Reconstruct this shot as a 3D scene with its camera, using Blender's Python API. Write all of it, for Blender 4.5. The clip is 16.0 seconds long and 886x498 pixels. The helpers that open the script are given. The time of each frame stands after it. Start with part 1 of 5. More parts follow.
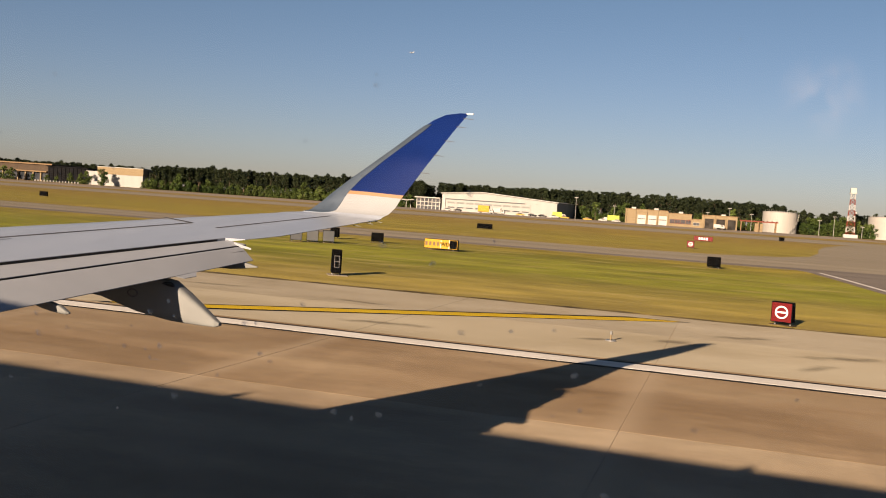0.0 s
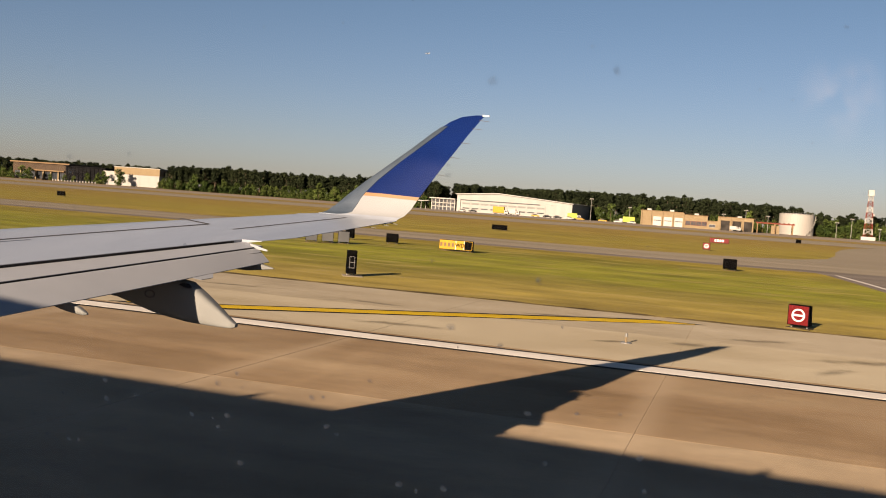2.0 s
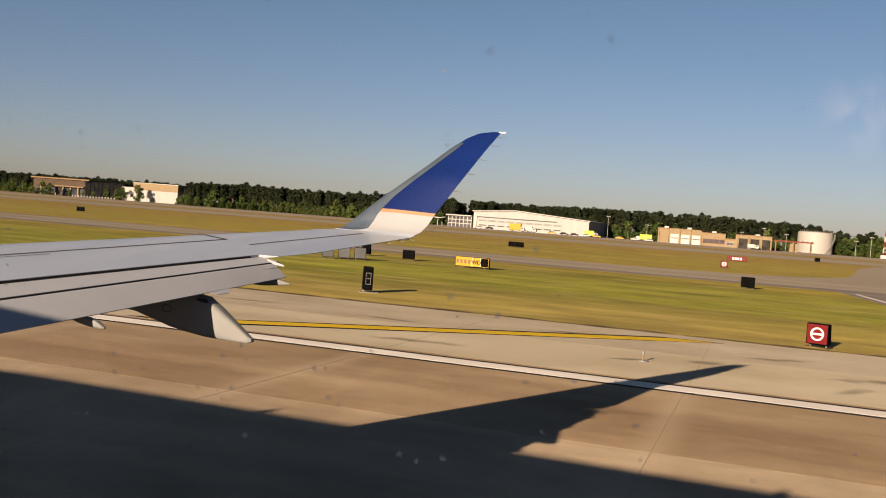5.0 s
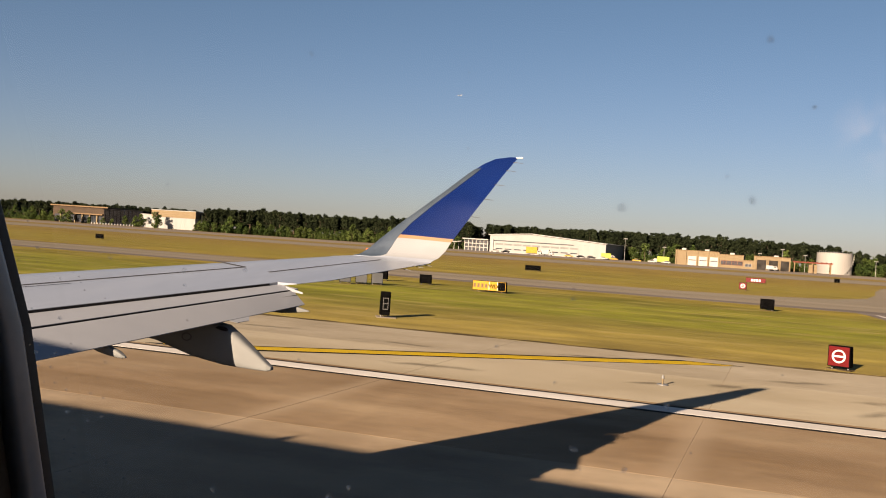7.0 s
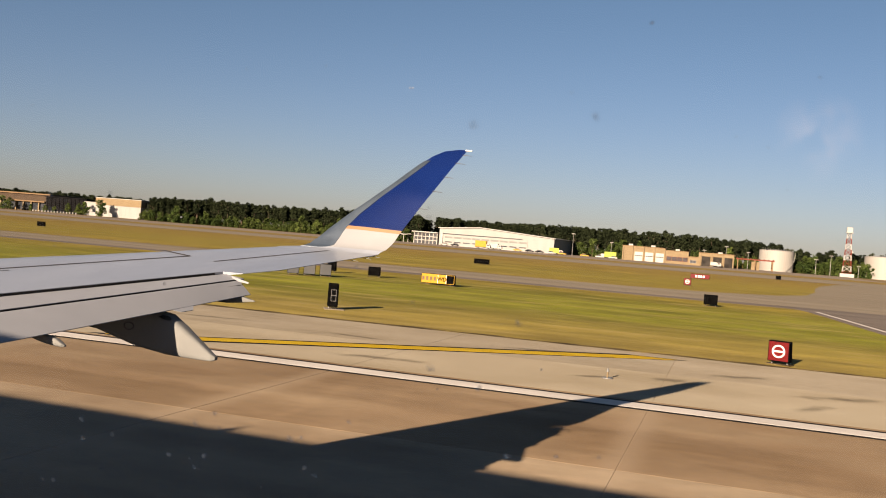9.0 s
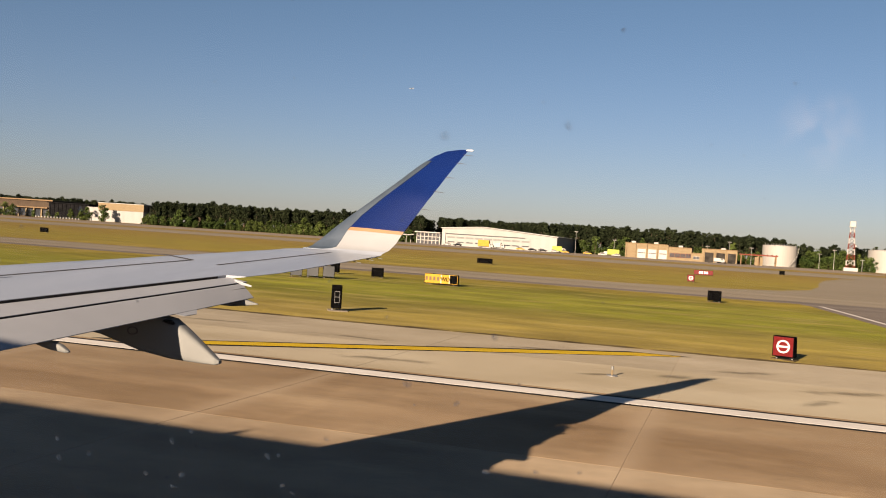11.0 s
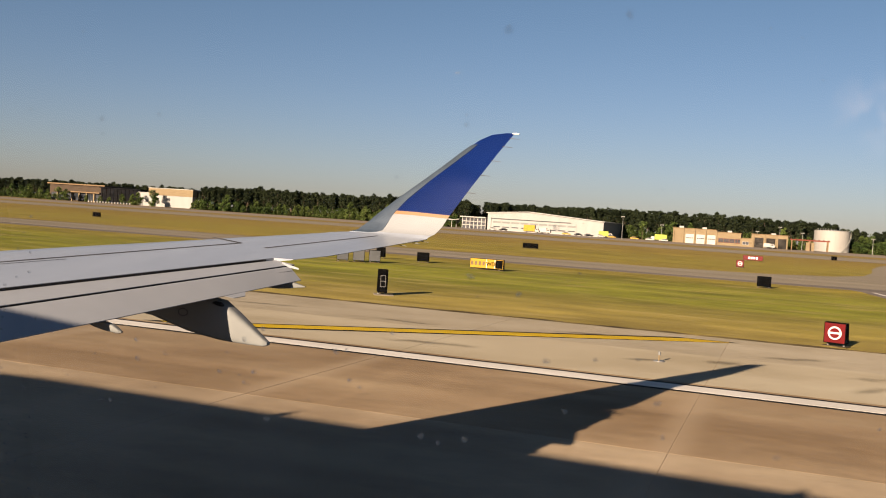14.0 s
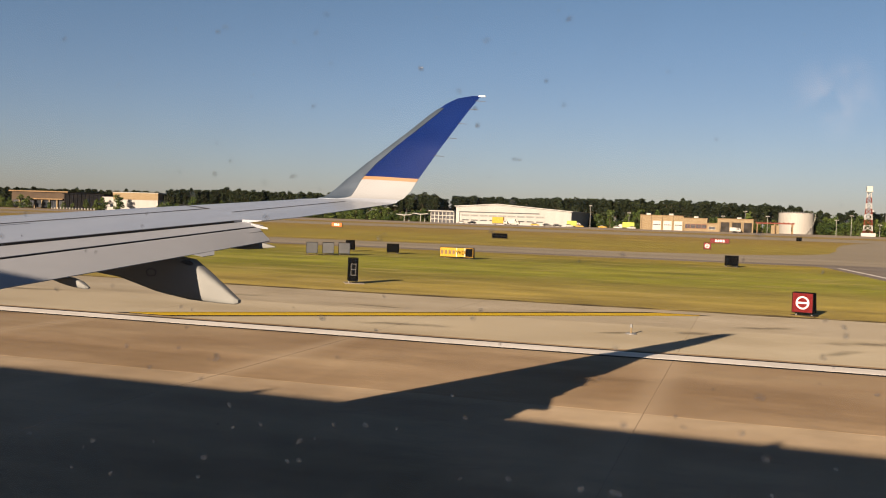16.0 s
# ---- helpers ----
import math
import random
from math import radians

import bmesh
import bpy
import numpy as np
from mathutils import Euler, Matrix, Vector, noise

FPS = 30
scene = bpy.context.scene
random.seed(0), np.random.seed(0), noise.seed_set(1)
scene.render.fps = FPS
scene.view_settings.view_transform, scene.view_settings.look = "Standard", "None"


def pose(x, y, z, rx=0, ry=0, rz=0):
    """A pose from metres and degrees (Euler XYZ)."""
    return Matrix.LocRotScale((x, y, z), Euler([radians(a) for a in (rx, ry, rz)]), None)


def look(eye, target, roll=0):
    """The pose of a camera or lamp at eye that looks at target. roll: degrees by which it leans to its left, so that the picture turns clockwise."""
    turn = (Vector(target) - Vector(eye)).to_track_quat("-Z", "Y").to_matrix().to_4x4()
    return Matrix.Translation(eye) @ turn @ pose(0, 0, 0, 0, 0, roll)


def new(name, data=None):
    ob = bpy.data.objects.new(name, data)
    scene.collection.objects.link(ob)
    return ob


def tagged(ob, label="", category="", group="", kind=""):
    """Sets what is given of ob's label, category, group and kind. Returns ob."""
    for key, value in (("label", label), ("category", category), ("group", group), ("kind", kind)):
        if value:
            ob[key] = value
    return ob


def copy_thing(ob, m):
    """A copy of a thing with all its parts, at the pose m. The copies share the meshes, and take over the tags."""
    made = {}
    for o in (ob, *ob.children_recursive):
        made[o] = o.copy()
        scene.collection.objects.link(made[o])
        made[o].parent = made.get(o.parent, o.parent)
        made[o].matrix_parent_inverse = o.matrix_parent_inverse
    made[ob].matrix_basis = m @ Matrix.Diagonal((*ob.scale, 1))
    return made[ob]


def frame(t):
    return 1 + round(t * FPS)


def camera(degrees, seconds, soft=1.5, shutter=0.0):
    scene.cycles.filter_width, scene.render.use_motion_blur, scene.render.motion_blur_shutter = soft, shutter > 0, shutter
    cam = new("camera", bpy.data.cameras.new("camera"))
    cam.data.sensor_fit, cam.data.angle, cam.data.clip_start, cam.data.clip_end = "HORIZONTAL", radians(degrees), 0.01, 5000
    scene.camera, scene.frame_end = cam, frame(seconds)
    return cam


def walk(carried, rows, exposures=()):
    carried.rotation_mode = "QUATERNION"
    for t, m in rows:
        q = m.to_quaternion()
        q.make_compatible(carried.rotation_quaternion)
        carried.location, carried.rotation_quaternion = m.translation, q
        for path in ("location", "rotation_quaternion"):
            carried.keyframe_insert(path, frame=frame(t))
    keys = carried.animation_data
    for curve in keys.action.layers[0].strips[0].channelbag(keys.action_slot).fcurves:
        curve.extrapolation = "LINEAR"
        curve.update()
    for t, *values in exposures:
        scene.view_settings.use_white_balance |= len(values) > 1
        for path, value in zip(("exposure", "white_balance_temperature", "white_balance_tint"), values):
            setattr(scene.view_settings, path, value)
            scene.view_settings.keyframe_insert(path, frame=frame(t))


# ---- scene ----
# camera by the cabin window: seconds, place, yaw, pitch, roll
LENS = 50.0
PATH = [
    (0, 0.005, 0.001, 3.388, 16.98, -2.70, -3.87),
    (0.5, 0.005, -0.000, 3.397, 17.22, -2.75, -4.46),
    (1, 0.002, -0.004, 3.402, 16.73, -2.73, -4.66),
    (1.5, -0.003, -0.003, 3.403, 17.55, -2.67, -4.13),
    (2, -0.004, -0.005, 3.402, 17.88, -2.71, -4.05),
    (2.5, -0.001, -0.003, 3.404, 17.92, -2.83, -3.83),
    (3, -0.004, -0.007, 3.399, 18.05, -2.42, -4.26),
    (3.5, -0.004, -0.007, 3.395, 17.79, -2.12, -4.46),
    (6, 0.003, -0.008, 3.393, 19.96, -1.66, -4.17),
    (6.5, -0.002, -0.010, 3.388, 20.28, -1.43, -4.20),
    (7, -0.020, -0.009, 3.415, 19.87, -0.39, -3.75),
    (7.5, -0.004, -0.006, 3.390, 18.95, -0.25, -3.83),
    (8, 0.001, -0.004, 3.388, 18.08, -0.18, -4.81),
    (8.5, -0.004, -0.006, 3.401, 17.13, -0.55, -4.85),
    (11, -0.000, -0.001, 3.406, 16.98, -0.61, -3.67),
    (11.5, 0.000, -0.004, 3.403, 17.58, -0.66, -3.27),
    (12, 0.001, -0.002, 3.403, 17.58, -0.85, -3.12),
    (12.5, -0.004, -0.001, 3.399, 16.82, -0.92, -4.65),
    (13, 0.001, 0.001, 3.412, 17.08, -0.90, -4.39),
    (13.5, 0.000, -0.006, 3.391, 20.12, -1.73, -4.26),
    (14, 0.000, -0.008, 3.390, 19.73, -1.70, -3.70),
    (14.5, -0.004, -0.004, 3.406, 18.48, -2.07, -3.43),
    (15, -0.004, 0.012, 3.344, 18.12, -2.27, -3.20),
    (15.5, -0.004, 0.018, 3.191, 18.09, -2.21, -2.73),
    (16, -0.003, 0.026, 2.978, 17.83, -1.90, -1.83),
]
cam = camera(LENS, 16.0, soft=1.0)
EXPOSURES = [(0.0, 1.86, 6950, 23), (3.6, 1.87, 6950, 23), (5.8, 1.81, 6930, 23), (6.5, 1.88, 6920, 23), (7.0, 1.92, 6860, 23), (8.6, 1.92, 6820, 23), (11.0, 1.92, 6750, 22), (16.0, 1.90, 6750, 21)]
walk(cam, [(t, pose(x, y, z, 90 + p, r, yaw)) for t, x, y, z, yaw, p, r in PATH], EXPOSURES)

# ---------- light ----------
SUN_EL, SUN_AZ = 16.6, 12.2            # degrees; light travels outboard and aft
down = Vector((math.sin(radians(SUN_AZ)) * math.cos(radians(SUN_EL)), math.cos(radians(SUN_AZ)) * math.cos(radians(SUN_EL)), -math.sin(radians(SUN_EL))))
lamp = bpy.data.lights.new("sun", "SUN")
lamp.energy, lamp.angle, lamp.color = 5.0, radians(0.53), (1.0, 0.83, 0.58)
sun = new("sun", lamp)
sun.matrix_world = look((0, 0, 60), Vector((0, 0, 60)) + down)

world = bpy.data.worlds.new("sky")
scene.world = world
world.use_nodes = True
wn, wl = world.node_tree.nodes, world.node_tree.links
wn.clear()
sky = wn.new("ShaderNodeTexSky")
sky.sky_type, sky.sun_disc = "NISHITA", False
sky.sun_elevation = radians(SUN_EL)
sky.sun_rotation = math.atan2(-down.x, -down.y)
sky.air_density, sky.dust_density, sky.ozone_density = 0.9, 0.55, 2.8
bg = wn.new("ShaderNodeBackground")
bg.inputs["Strength"].default_value = 0.022
out = wn.new("ShaderNodeOutputWorld")
# a thin wisp of high cloud
tc = wn.new("ShaderNodeTexCoord")
dist = wn.new("ShaderNodeVectorMath")
dist.operation = "DISTANCE"
dist.inputs[1].default_value = (0.074, 0.989, 0.128)
wl.new(tc.outputs["Generated"], dist.inputs[0])
fall = wn.new("ShaderNodeMapRange")
fall.inputs["From Min"].default_value, fall.inputs["From Max"].default_value = 0.045, 0.0
wl.new(dist.outputs["Value"], fall.inputs["Value"])
cmap = wn.new("ShaderNodeMapping")
cmap.inputs["Scale"].default_value = (30, 26, 24)
cmap.inputs["Rotation"].default_value = (0.0, 0.5, 0.0)
wl.new(tc.outputs["Generated"], cmap.inputs["Vector"])
cn = wn.new("ShaderNodeTexNoise")
cn.inputs["Scale"].default_value, cn.inputs["Detail"].default_value = 1.0, 6.0
wl.new(cmap.outputs["Vector"], cn.inputs["Vector"])
cr = wn.new("ShaderNodeMapRange")
cr.inputs["From Min"].default_value, cr.inputs["From Max"].default_value, cr.inputs["To Max"].default_value = 0.42, 0.72, 0.5
wl.new(cn.outputs["Fac"], cr.inputs["Value"])
cm = wn.new("ShaderNodeMath")
cm.operation = "MULTIPLY"
wl.new(fall.outputs["Result"], cm.inputs[0])
wl.new(cr.outputs["Result"], cm.inputs[1])
cmix = wn.new("ShaderNodeMixRGB")
cmix.inputs["Color2"].default_value = (10.0, 9.9, 9.8, 1)
wl.new(cm.outputs["Value"], cmix.inputs["Fac"])
warm = wn.new("ShaderNodeMixRGB")
warm.blend_type = "MULTIPLY"
warm.inputs["Fac"].default_value = 1.0
haze = wn.new("ShaderNodeMapRange")
haze.interpolation_type = "SMOOTHSTEP"
haze.inputs["From Min"].default_value, haze.inputs["From Max"].default_value = 0.0, 0.30
split = wn.new("ShaderNodeSeparateXYZ")
wl.new(tc.outputs["Generated"], split.inputs[0])
wl.new(split.outputs["Z"], haze.inputs["Value"])
tone = wn.new("ShaderNodeMixRGB")
tone.inputs["Color1"].default_value, tone.inputs["Color2"].default_value = (1.03, 0.98, 1.045, 1), (0.90, 0.995, 0.96, 1)
wl.new(haze.outputs["Result"], tone.inputs["Fac"])
wl.new(tone.outputs["Color"], warm.inputs["Color2"])
wl.new(sky.outputs["Color"], warm.inputs["Color1"])
wl.new(warm.outputs["Color"], cmix.inputs["Color1"])
wl.new(cmix.outputs["Color"], bg.inputs["Color"])
wl.new(bg.outputs["Background"], out.inputs["Surface"])


# ---------- materials ----------
def surface(name, colors, scale=(1, 1, 1), detail=6.0, rough=0.6, metal=0.0, fine=0.0, bump=0.0, island=0.0, spread=(0.35, 0.65), spec=0.5, place="world", matt=0.0):
    """Principled surface: a ramp of colours over noise, a finer grain on top, a shift from piece to piece, and bump."""
    m = bpy.data.materials.new(name)
    m.use_nodes = True
    n, l = m.node_tree.nodes, m.node_tree.links
    p = n["Principled BSDF"]
    p.inputs["Metallic"].default_value = metal
    p.inputs["Roughness"].default_value = rough
    p.inputs["Specular IOR Level"].default_value = spec
    p.inputs["Diffuse Roughness"].default_value = matt
    if place == "world":
        src = n.new("ShaderNodeNewGeometry").outputs["Position"]
    else:
        src = n.new("ShaderNodeTexCoord").outputs["Object"]
    mp = n.new("ShaderNodeMapping")
    mp.inputs["Scale"].default_value = scale
    l.new(src, mp.inputs["Vector"])
    tex = n.new("ShaderNodeTexNoise")
    tex.inputs["Scale"].default_value, tex.inputs["Detail"].default_value = 1.0, detail
    l.new(mp.outputs["Vector"], tex.inputs["Vector"])
    ramp = n.new("ShaderNodeValToRGB")
    els = ramp.color_ramp.elements
    while len(els) < len(colors):
        els.new(0.5)
    for i, c in enumerate(colors):
        els[i].position = spread[0] + (spread[1] - spread[0]) * i / max(1, len(colors) - 1)
        els[i].color = (*c, 1)
    l.new(tex.outputs["Fac"], ramp.inputs["Fac"])
    col = ramp.outputs["Color"]
    grain = n.new("ShaderNodeTexNoise")
    grain.inputs["Scale"].default_value, grain.inputs["Detail"].default_value = 9.0, 4.0
    l.new(mp.outputs["Vector"], grain.inputs["Vector"])
    if fine:
        mr = n.new("ShaderNodeMapRange")
        mr.inputs["From Min"].default_value, mr.inputs["From Max"].default_value = 0.3, 0.7
        mr.inputs["To Min"].default_value, mr.inputs["To Max"].default_value = 1 - fine, 1 + fine
        l.new(grain.outputs["Fac"], mr.inputs["Value"])
        mul = n.new("ShaderNodeMixRGB")
        mul.blend_type = "MULTIPLY"
        mul.inputs["Fac"].default_value = 1.0
        l.new(col, mul.inputs["Color1"])
        l.new(mr.outputs["Result"], mul.inputs["Color2"])
        col = mul.outputs["Color"]
    if island:
        info = n.new("ShaderNodeObjectInfo")
        geo = n.new("ShaderNodeNewGeometry")
        add = n.new("ShaderNodeMath")
        l.new(info.outputs["Random"], add.inputs[0])
        l.new(geo.outputs["Random Per Island"], add.inputs[1])
        mr = n.new("ShaderNodeMapRange")
        mr.inputs["From Max"].default_value = 2.0
        mr.inputs["To Min"].default_value, mr.inputs["To Max"].default_value = 1 - island, 1 + island
        l.new(add.outputs["Value"], mr.inputs["Value"])
        mul = n.new("ShaderNodeMixRGB")
        mul.blend_type = "MULTIPLY"
        mul.inputs["Fac"].default_value = 1.0
        l.new(col, mul.inputs["Color1"])
        l.new(mr.outputs["Result"], mul.inputs["Color2"])
        col = mul.outputs["Color"]
    l.new(col, p.inputs["Base Color"])
    if bump:
        b = n.new("ShaderNodeBump")
        b.inputs["Strength"].default_value = bump
        b.inputs["Distance"].default_value = 0.02
        l.new(grain.outputs["Fac"], b.inputs["Height"])
        l.new(b.outputs["Normal"], p.inputs["Normal"])
    return m


M = {}
M["runway"] = surface("runway_concrete", [(0.1116, 0.0773, 0.0453), (0.1527, 0.1106, 0.0692), (0.1789, 0.1365, 0.0888)], (0.15, 0.32, 1), 8, 0.85, fine=0.08, bump=0.15, island=0.06, spread=(0.35, 0.65), spec=0.05, matt=0.2)
M["runway_pale"] = surface("pale_runway_concrete", [(0.1513, 0.1151, 0.0768), (0.1911, 0.1499, 0.1027), (0.2134, 0.1719, 0.1199)], (0.15, 0.32, 1), 8, 0.85, fine=0.08, bump=0.15, island=0.06, spread=(0.35, 0.65), spec=0.05, matt=0.2)
M["shoulder"] = surface("shoulder_concrete", [(0.1770, 0.1531, 0.1087), (0.2085, 0.1832, 0.1350), (0.2280, 0.2049, 0.1545)], (0.16, 0.32, 1), 5, 0.85, fine=0.05, bump=0.15, island=0.05, spread=(0.3, 0.7), spec=0.05, matt=0.2)
M["shoulder_grey"] = surface("weathered_shoulder_concrete", [(0.1559, 0.1349, 0.0994), (0.1843, 0.1621, 0.1226), (0.2032, 0.1812, 0.1401)], (0.22, 0.5, 1), 7, 0.88, fine=0.10, bump=0.15, island=0.07, spread=(0.3, 0.7), spec=0.05, matt=0.2)
M["soil"] = surface("dark_soil", [(0.036, 0.0267, 0.0143), (0.0872, 0.0666, 0.0308)], (1, 3, 1), 6, 0.95, fine=0.3, spec=0.05)
M["joint"] = surface("joint_sealant", [(0.1592, 0.1222, 0.0863), (0.2150, 0.1656, 0.1176)], (0.6, 0.6, 1), 4, 0.9, spec=0.05, matt=0.2)
M["white_paint"] = surface("white_marking_paint", [(0.4084, 0.3863, 0.3517), (0.4901, 0.467, 0.4324)], (0.5, 2.5, 1), 8, 0.7, fine=0.08, spec=0.3)
M["black_paint"] = surface("black_marking_paint", [(0.0056, 0.0053, 0.005), (0.0126, 0.0118, 0.0112)], (1.2, 3, 1), 6, 0.9, fine=0.2, spec=0.03)
M["yellow_paint"] = surface("yellow_marking_paint", [(0.3257, 0.2119, 0.0042), (0.3888, 0.2707, 0.008)], (1.0, 2.5, 1), 8, 0.8, fine=0.1, spec=0.1)
M["taxiway"] = surface("taxiway_concrete", [(0.1075, 0.0929, 0.0706), (0.1386, 0.1213, 0.0948)], (0.02, 0.25, 1), 6, 0.85, fine=0.1, island=0.05, spec=0.05, matt=0.2)
M["asphalt"] = surface("asphalt", [(0.0582, 0.0487, 0.0404), (0.0873, 0.0738, 0.0628)], (0.03, 0.3, 1), 6, 0.9, fine=0.15, spec=0.2, matt=0.2)
M["apron"] = surface("apron_concrete", [(0.0971, 0.0801, 0.0638), (0.1266, 0.1061, 0.0850)], (0.01, 0.08, 1), 6, 0.85, fine=0.1, spec=0.2, matt=0.2)
M["dry"] = surface("dry_grass", [(0.0834, 0.0602, 0.0275), (0.1115, 0.0823, 0.0419)], (0.01, 0.1, 1), 6, 0.95, fine=0.2, spec=0.1, matt=0.2)
M["wing"] = surface("wing_grey_paint", [(0.188, 0.2132, 0.258), (0.219, 0.2453, 0.291)], (1.6, 0.3, 1), 8, 0.3, fine=0.05, spec=0.5)
M["flap"] = surface("flap_grey_paint", [(0.2001, 0.2143, 0.2384), (0.2203, 0.2352, 0.2582)], (0.7, 0.7, 1), 8, 0.42, fine=0.03, spec=0.5)
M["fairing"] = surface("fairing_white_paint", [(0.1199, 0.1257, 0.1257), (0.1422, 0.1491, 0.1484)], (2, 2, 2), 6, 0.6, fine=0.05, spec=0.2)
M["white_gloss"] = surface("winglet_white_paint", [(0.1665, 0.1771, 0.1906), (0.1824, 0.1934, 0.208)], (1.5, 1.5, 1.5), 6, 0.3, fine=0.02)
M["blue_gloss"] = surface("winglet_blue_paint", [(0.0014, 0.0082, 0.0541), (0.0019, 0.0104, 0.0666)], (1.5, 1.5, 1.5), 6, 0.5, fine=0.04, spec=0.08)
M["gold_band"] = surface("winglet_gold_band", [(0.165, 0.09, 0.04), (0.19, 0.105, 0.05)], (3, 3, 3), 4, 0.35)
M["bare_metal"] = surface("worn_leading_edge", [(0.0371, 0.0533, 0.0771), (0.0557, 0.0762, 0.1057)], (2, 1, 2), 6, 0.42, metal=0.4, fine=0.06)
# near-black colour that carries the shade inside slots and notches
M["slot_shade"] = surface("slot_shade_black", [(0.008, 0.008, 0.009), (0.02, 0.02, 0.021)], (3, 3, 3), 4, 0.9, spec=0.05)
M["line"] = surface("panel_sealant", [(0.03, 0.03, 0.034), (0.06, 0.06, 0.064)], (3, 3, 3), 4, 0.7, spec=0.2)
M["fuselage"] = surface("fuselage_paint", [(0.434, 0.434, 0.434), (0.476, 0.476, 0.476)], (0.5, 0.5, 0.5), 5, 0.4, fine=0.03)
M["lining"] = surface("cabin_lining", [(0.5, 0.5, 0.51), (0.56, 0.56, 0.57)], (4, 4, 4), 5, 0.8, fine=0.05)
M["rubber"] = surface("window_seal_rubber", [(0.008, 0.009, 0.011), (0.02, 0.022, 0.025)], (60, 60, 60), 5, 0.6, fine=0.3)
M["bead"] = surface("window_retainer_plastic", [(0.16, 0.19, 0.22), (0.22, 0.25, 0.29)], (30, 30, 30), 5, 0.32, fine=0.06)
M["reveal"] = surface("window_reveal_plastic", [(0.60, 0.65, 0.71), (0.70, 0.74, 0.79)], (20, 20, 20), 5, 0.45, fine=0.05)
M["bark"] = surface("bark", [(0.042, 0.03, 0.021), (0.084, 0.06, 0.042)], (0.6, 0.6, 0.2), 5, 0.9, fine=0.2, spec=0.2)
M["pine"] = surface("pine_needles", [(0.0072, 0.0108, 0.0052), (0.0168, 0.0228, 0.0104)], (0.05, 0.05, 0.12), 4, 0.9, fine=0.3, island=0.4, spec=0.05)
M["leaf"] = surface("broad_leaves", [(0.0206, 0.0360, 0.0090), (0.0491, 0.0673, 0.0166)], (0.05, 0.05, 0.12), 4, 0.85, fine=0.3, island=0.4, spec=0.06)
M["hangar_white"] = surface("white_metal_cladding", [(0.1757, 0.1756, 0.1715), (0.1994, 0.2001, 0.1962)], (0.3, 0.3, 0.05), 5, 0.5, fine=0.03, spec=0.12)
M["roof_grey"] = surface("pale_roof_sheet", [(0.2139, 0.2139, 0.2098), (0.2485, 0.2485, 0.2399)], (0.1, 0.1, 0.1), 5, 0.5, fine=0.05, spec=0.12)
M["frosted"] = surface("frosted_panes", [(0.0947, 0.0982, 0.098), (0.1122, 0.116, 0.1146)], (0.3, 0.3, 0.3), 4, 0.4, fine=0.05, spec=0.12)
M["roof_dull"] = surface("dull_grey_cladding", [(0.0385, 0.042, 0.0462), (0.056, 0.0595, 0.063)], (0.3, 0.3, 0.3), 4, 0.7, fine=0.05, spec=0.1)
M["tan"] = surface("tan_brick", [(0.1218, 0.0907, 0.0527), (0.1456, 0.1104, 0.0659)], (0.3, 0.3, 0.8), 6, 0.85, fine=0.08, spec=0.2)
M["tan_dark"] = surface("tan_trim", [(0.1019, 0.0658, 0.036), (0.1271, 0.0847, 0.0463)], (0.3, 0.3, 0.8), 6, 0.85, fine=0.08, spec=0.2)
M["brown"] = surface("brown_panels", [(0.0277, 0.0187, 0.0123), (0.0389, 0.0262, 0.0165)], (0.2, 0.2, 0.4), 5, 0.8, fine=0.08, spec=0.2)
M["dark_wall"] = surface("dark_panels", [(0.003, 0.0032, 0.0037), (0.008, 0.008, 0.009)], (0.2, 0.2, 0.4), 5, 0.9, fine=0.1, spec=0.02)
M["glass_dark"] = surface("dark_window_glass", [(0.016, 0.0192, 0.024), (0.036, 0.04, 0.048)], (0.2, 0.2, 0.4), 3, 0.12)
M["shade"] = surface("painted_interior_shade", [(0.012, 0.0108, 0.0096), (0.03, 0.027, 0.024)], (0.3, 0.3, 0.3), 3, 0.9, spec=0.1)
M["red_steel"] = surface("red_painted_steel", [(0.0796, 0.0147, 0.0093), (0.1061, 0.0226, 0.0133)], (0.5, 0.5, 0.5), 4, 0.6, fine=0.1, spec=0.12)
M["white_steel"] = surface("white_painted_steel", [(0.2264, 0.2222, 0.2105), (0.2632, 0.2582, 0.2473)], (0.5, 0.5, 0.5), 4, 0.5, fine=0.05, spec=0.12)
M["grey_steel"] = surface("galvanised_steel", [(0.1045, 0.1045, 0.1045), (0.1448, 0.1448, 0.1404)], (0.5, 0.5, 0.5), 4, 0.5, metal=0.3, fine=0.1)
M["tank_white"] = surface("tank_white_paint", [(0.1909, 0.1854, 0.1745), (0.2131, 0.2077, 0.1948)], (0.12, 0.12, 0.05), 6, 0.5, fine=0.03, spec=0.12)
M["sign_red"] = surface("sign_red_face", [(0.0656, 0.0018, 0.0025), (0.0829, 0.0025, 0.0034)], (3, 3, 3), 4, 0.4, fine=0.04, spec=0.12)
M["sign_black"] = surface("sign_black_housing", [(0.0012, 0.0012, 0.0013), (0.0032, 0.0032, 0.0032)], (3, 3, 3), 4, 0.95, fine=0.1, spec=0.01)
M["sign_white"] = surface("sign_white_legend", [(0.4884, 0.4818, 0.4752), (0.528, 0.5214, 0.5148)], (3, 3, 3), 4, 0.4, spec=0.12)
M["truck_yellow"] = surface("yellow_vehicle_paint", [(0.2359, 0.1275, 0.002), (0.2741, 0.1562, 0.0036)], (1, 1, 1), 4, 0.4, fine=0.04, spec=0.12)
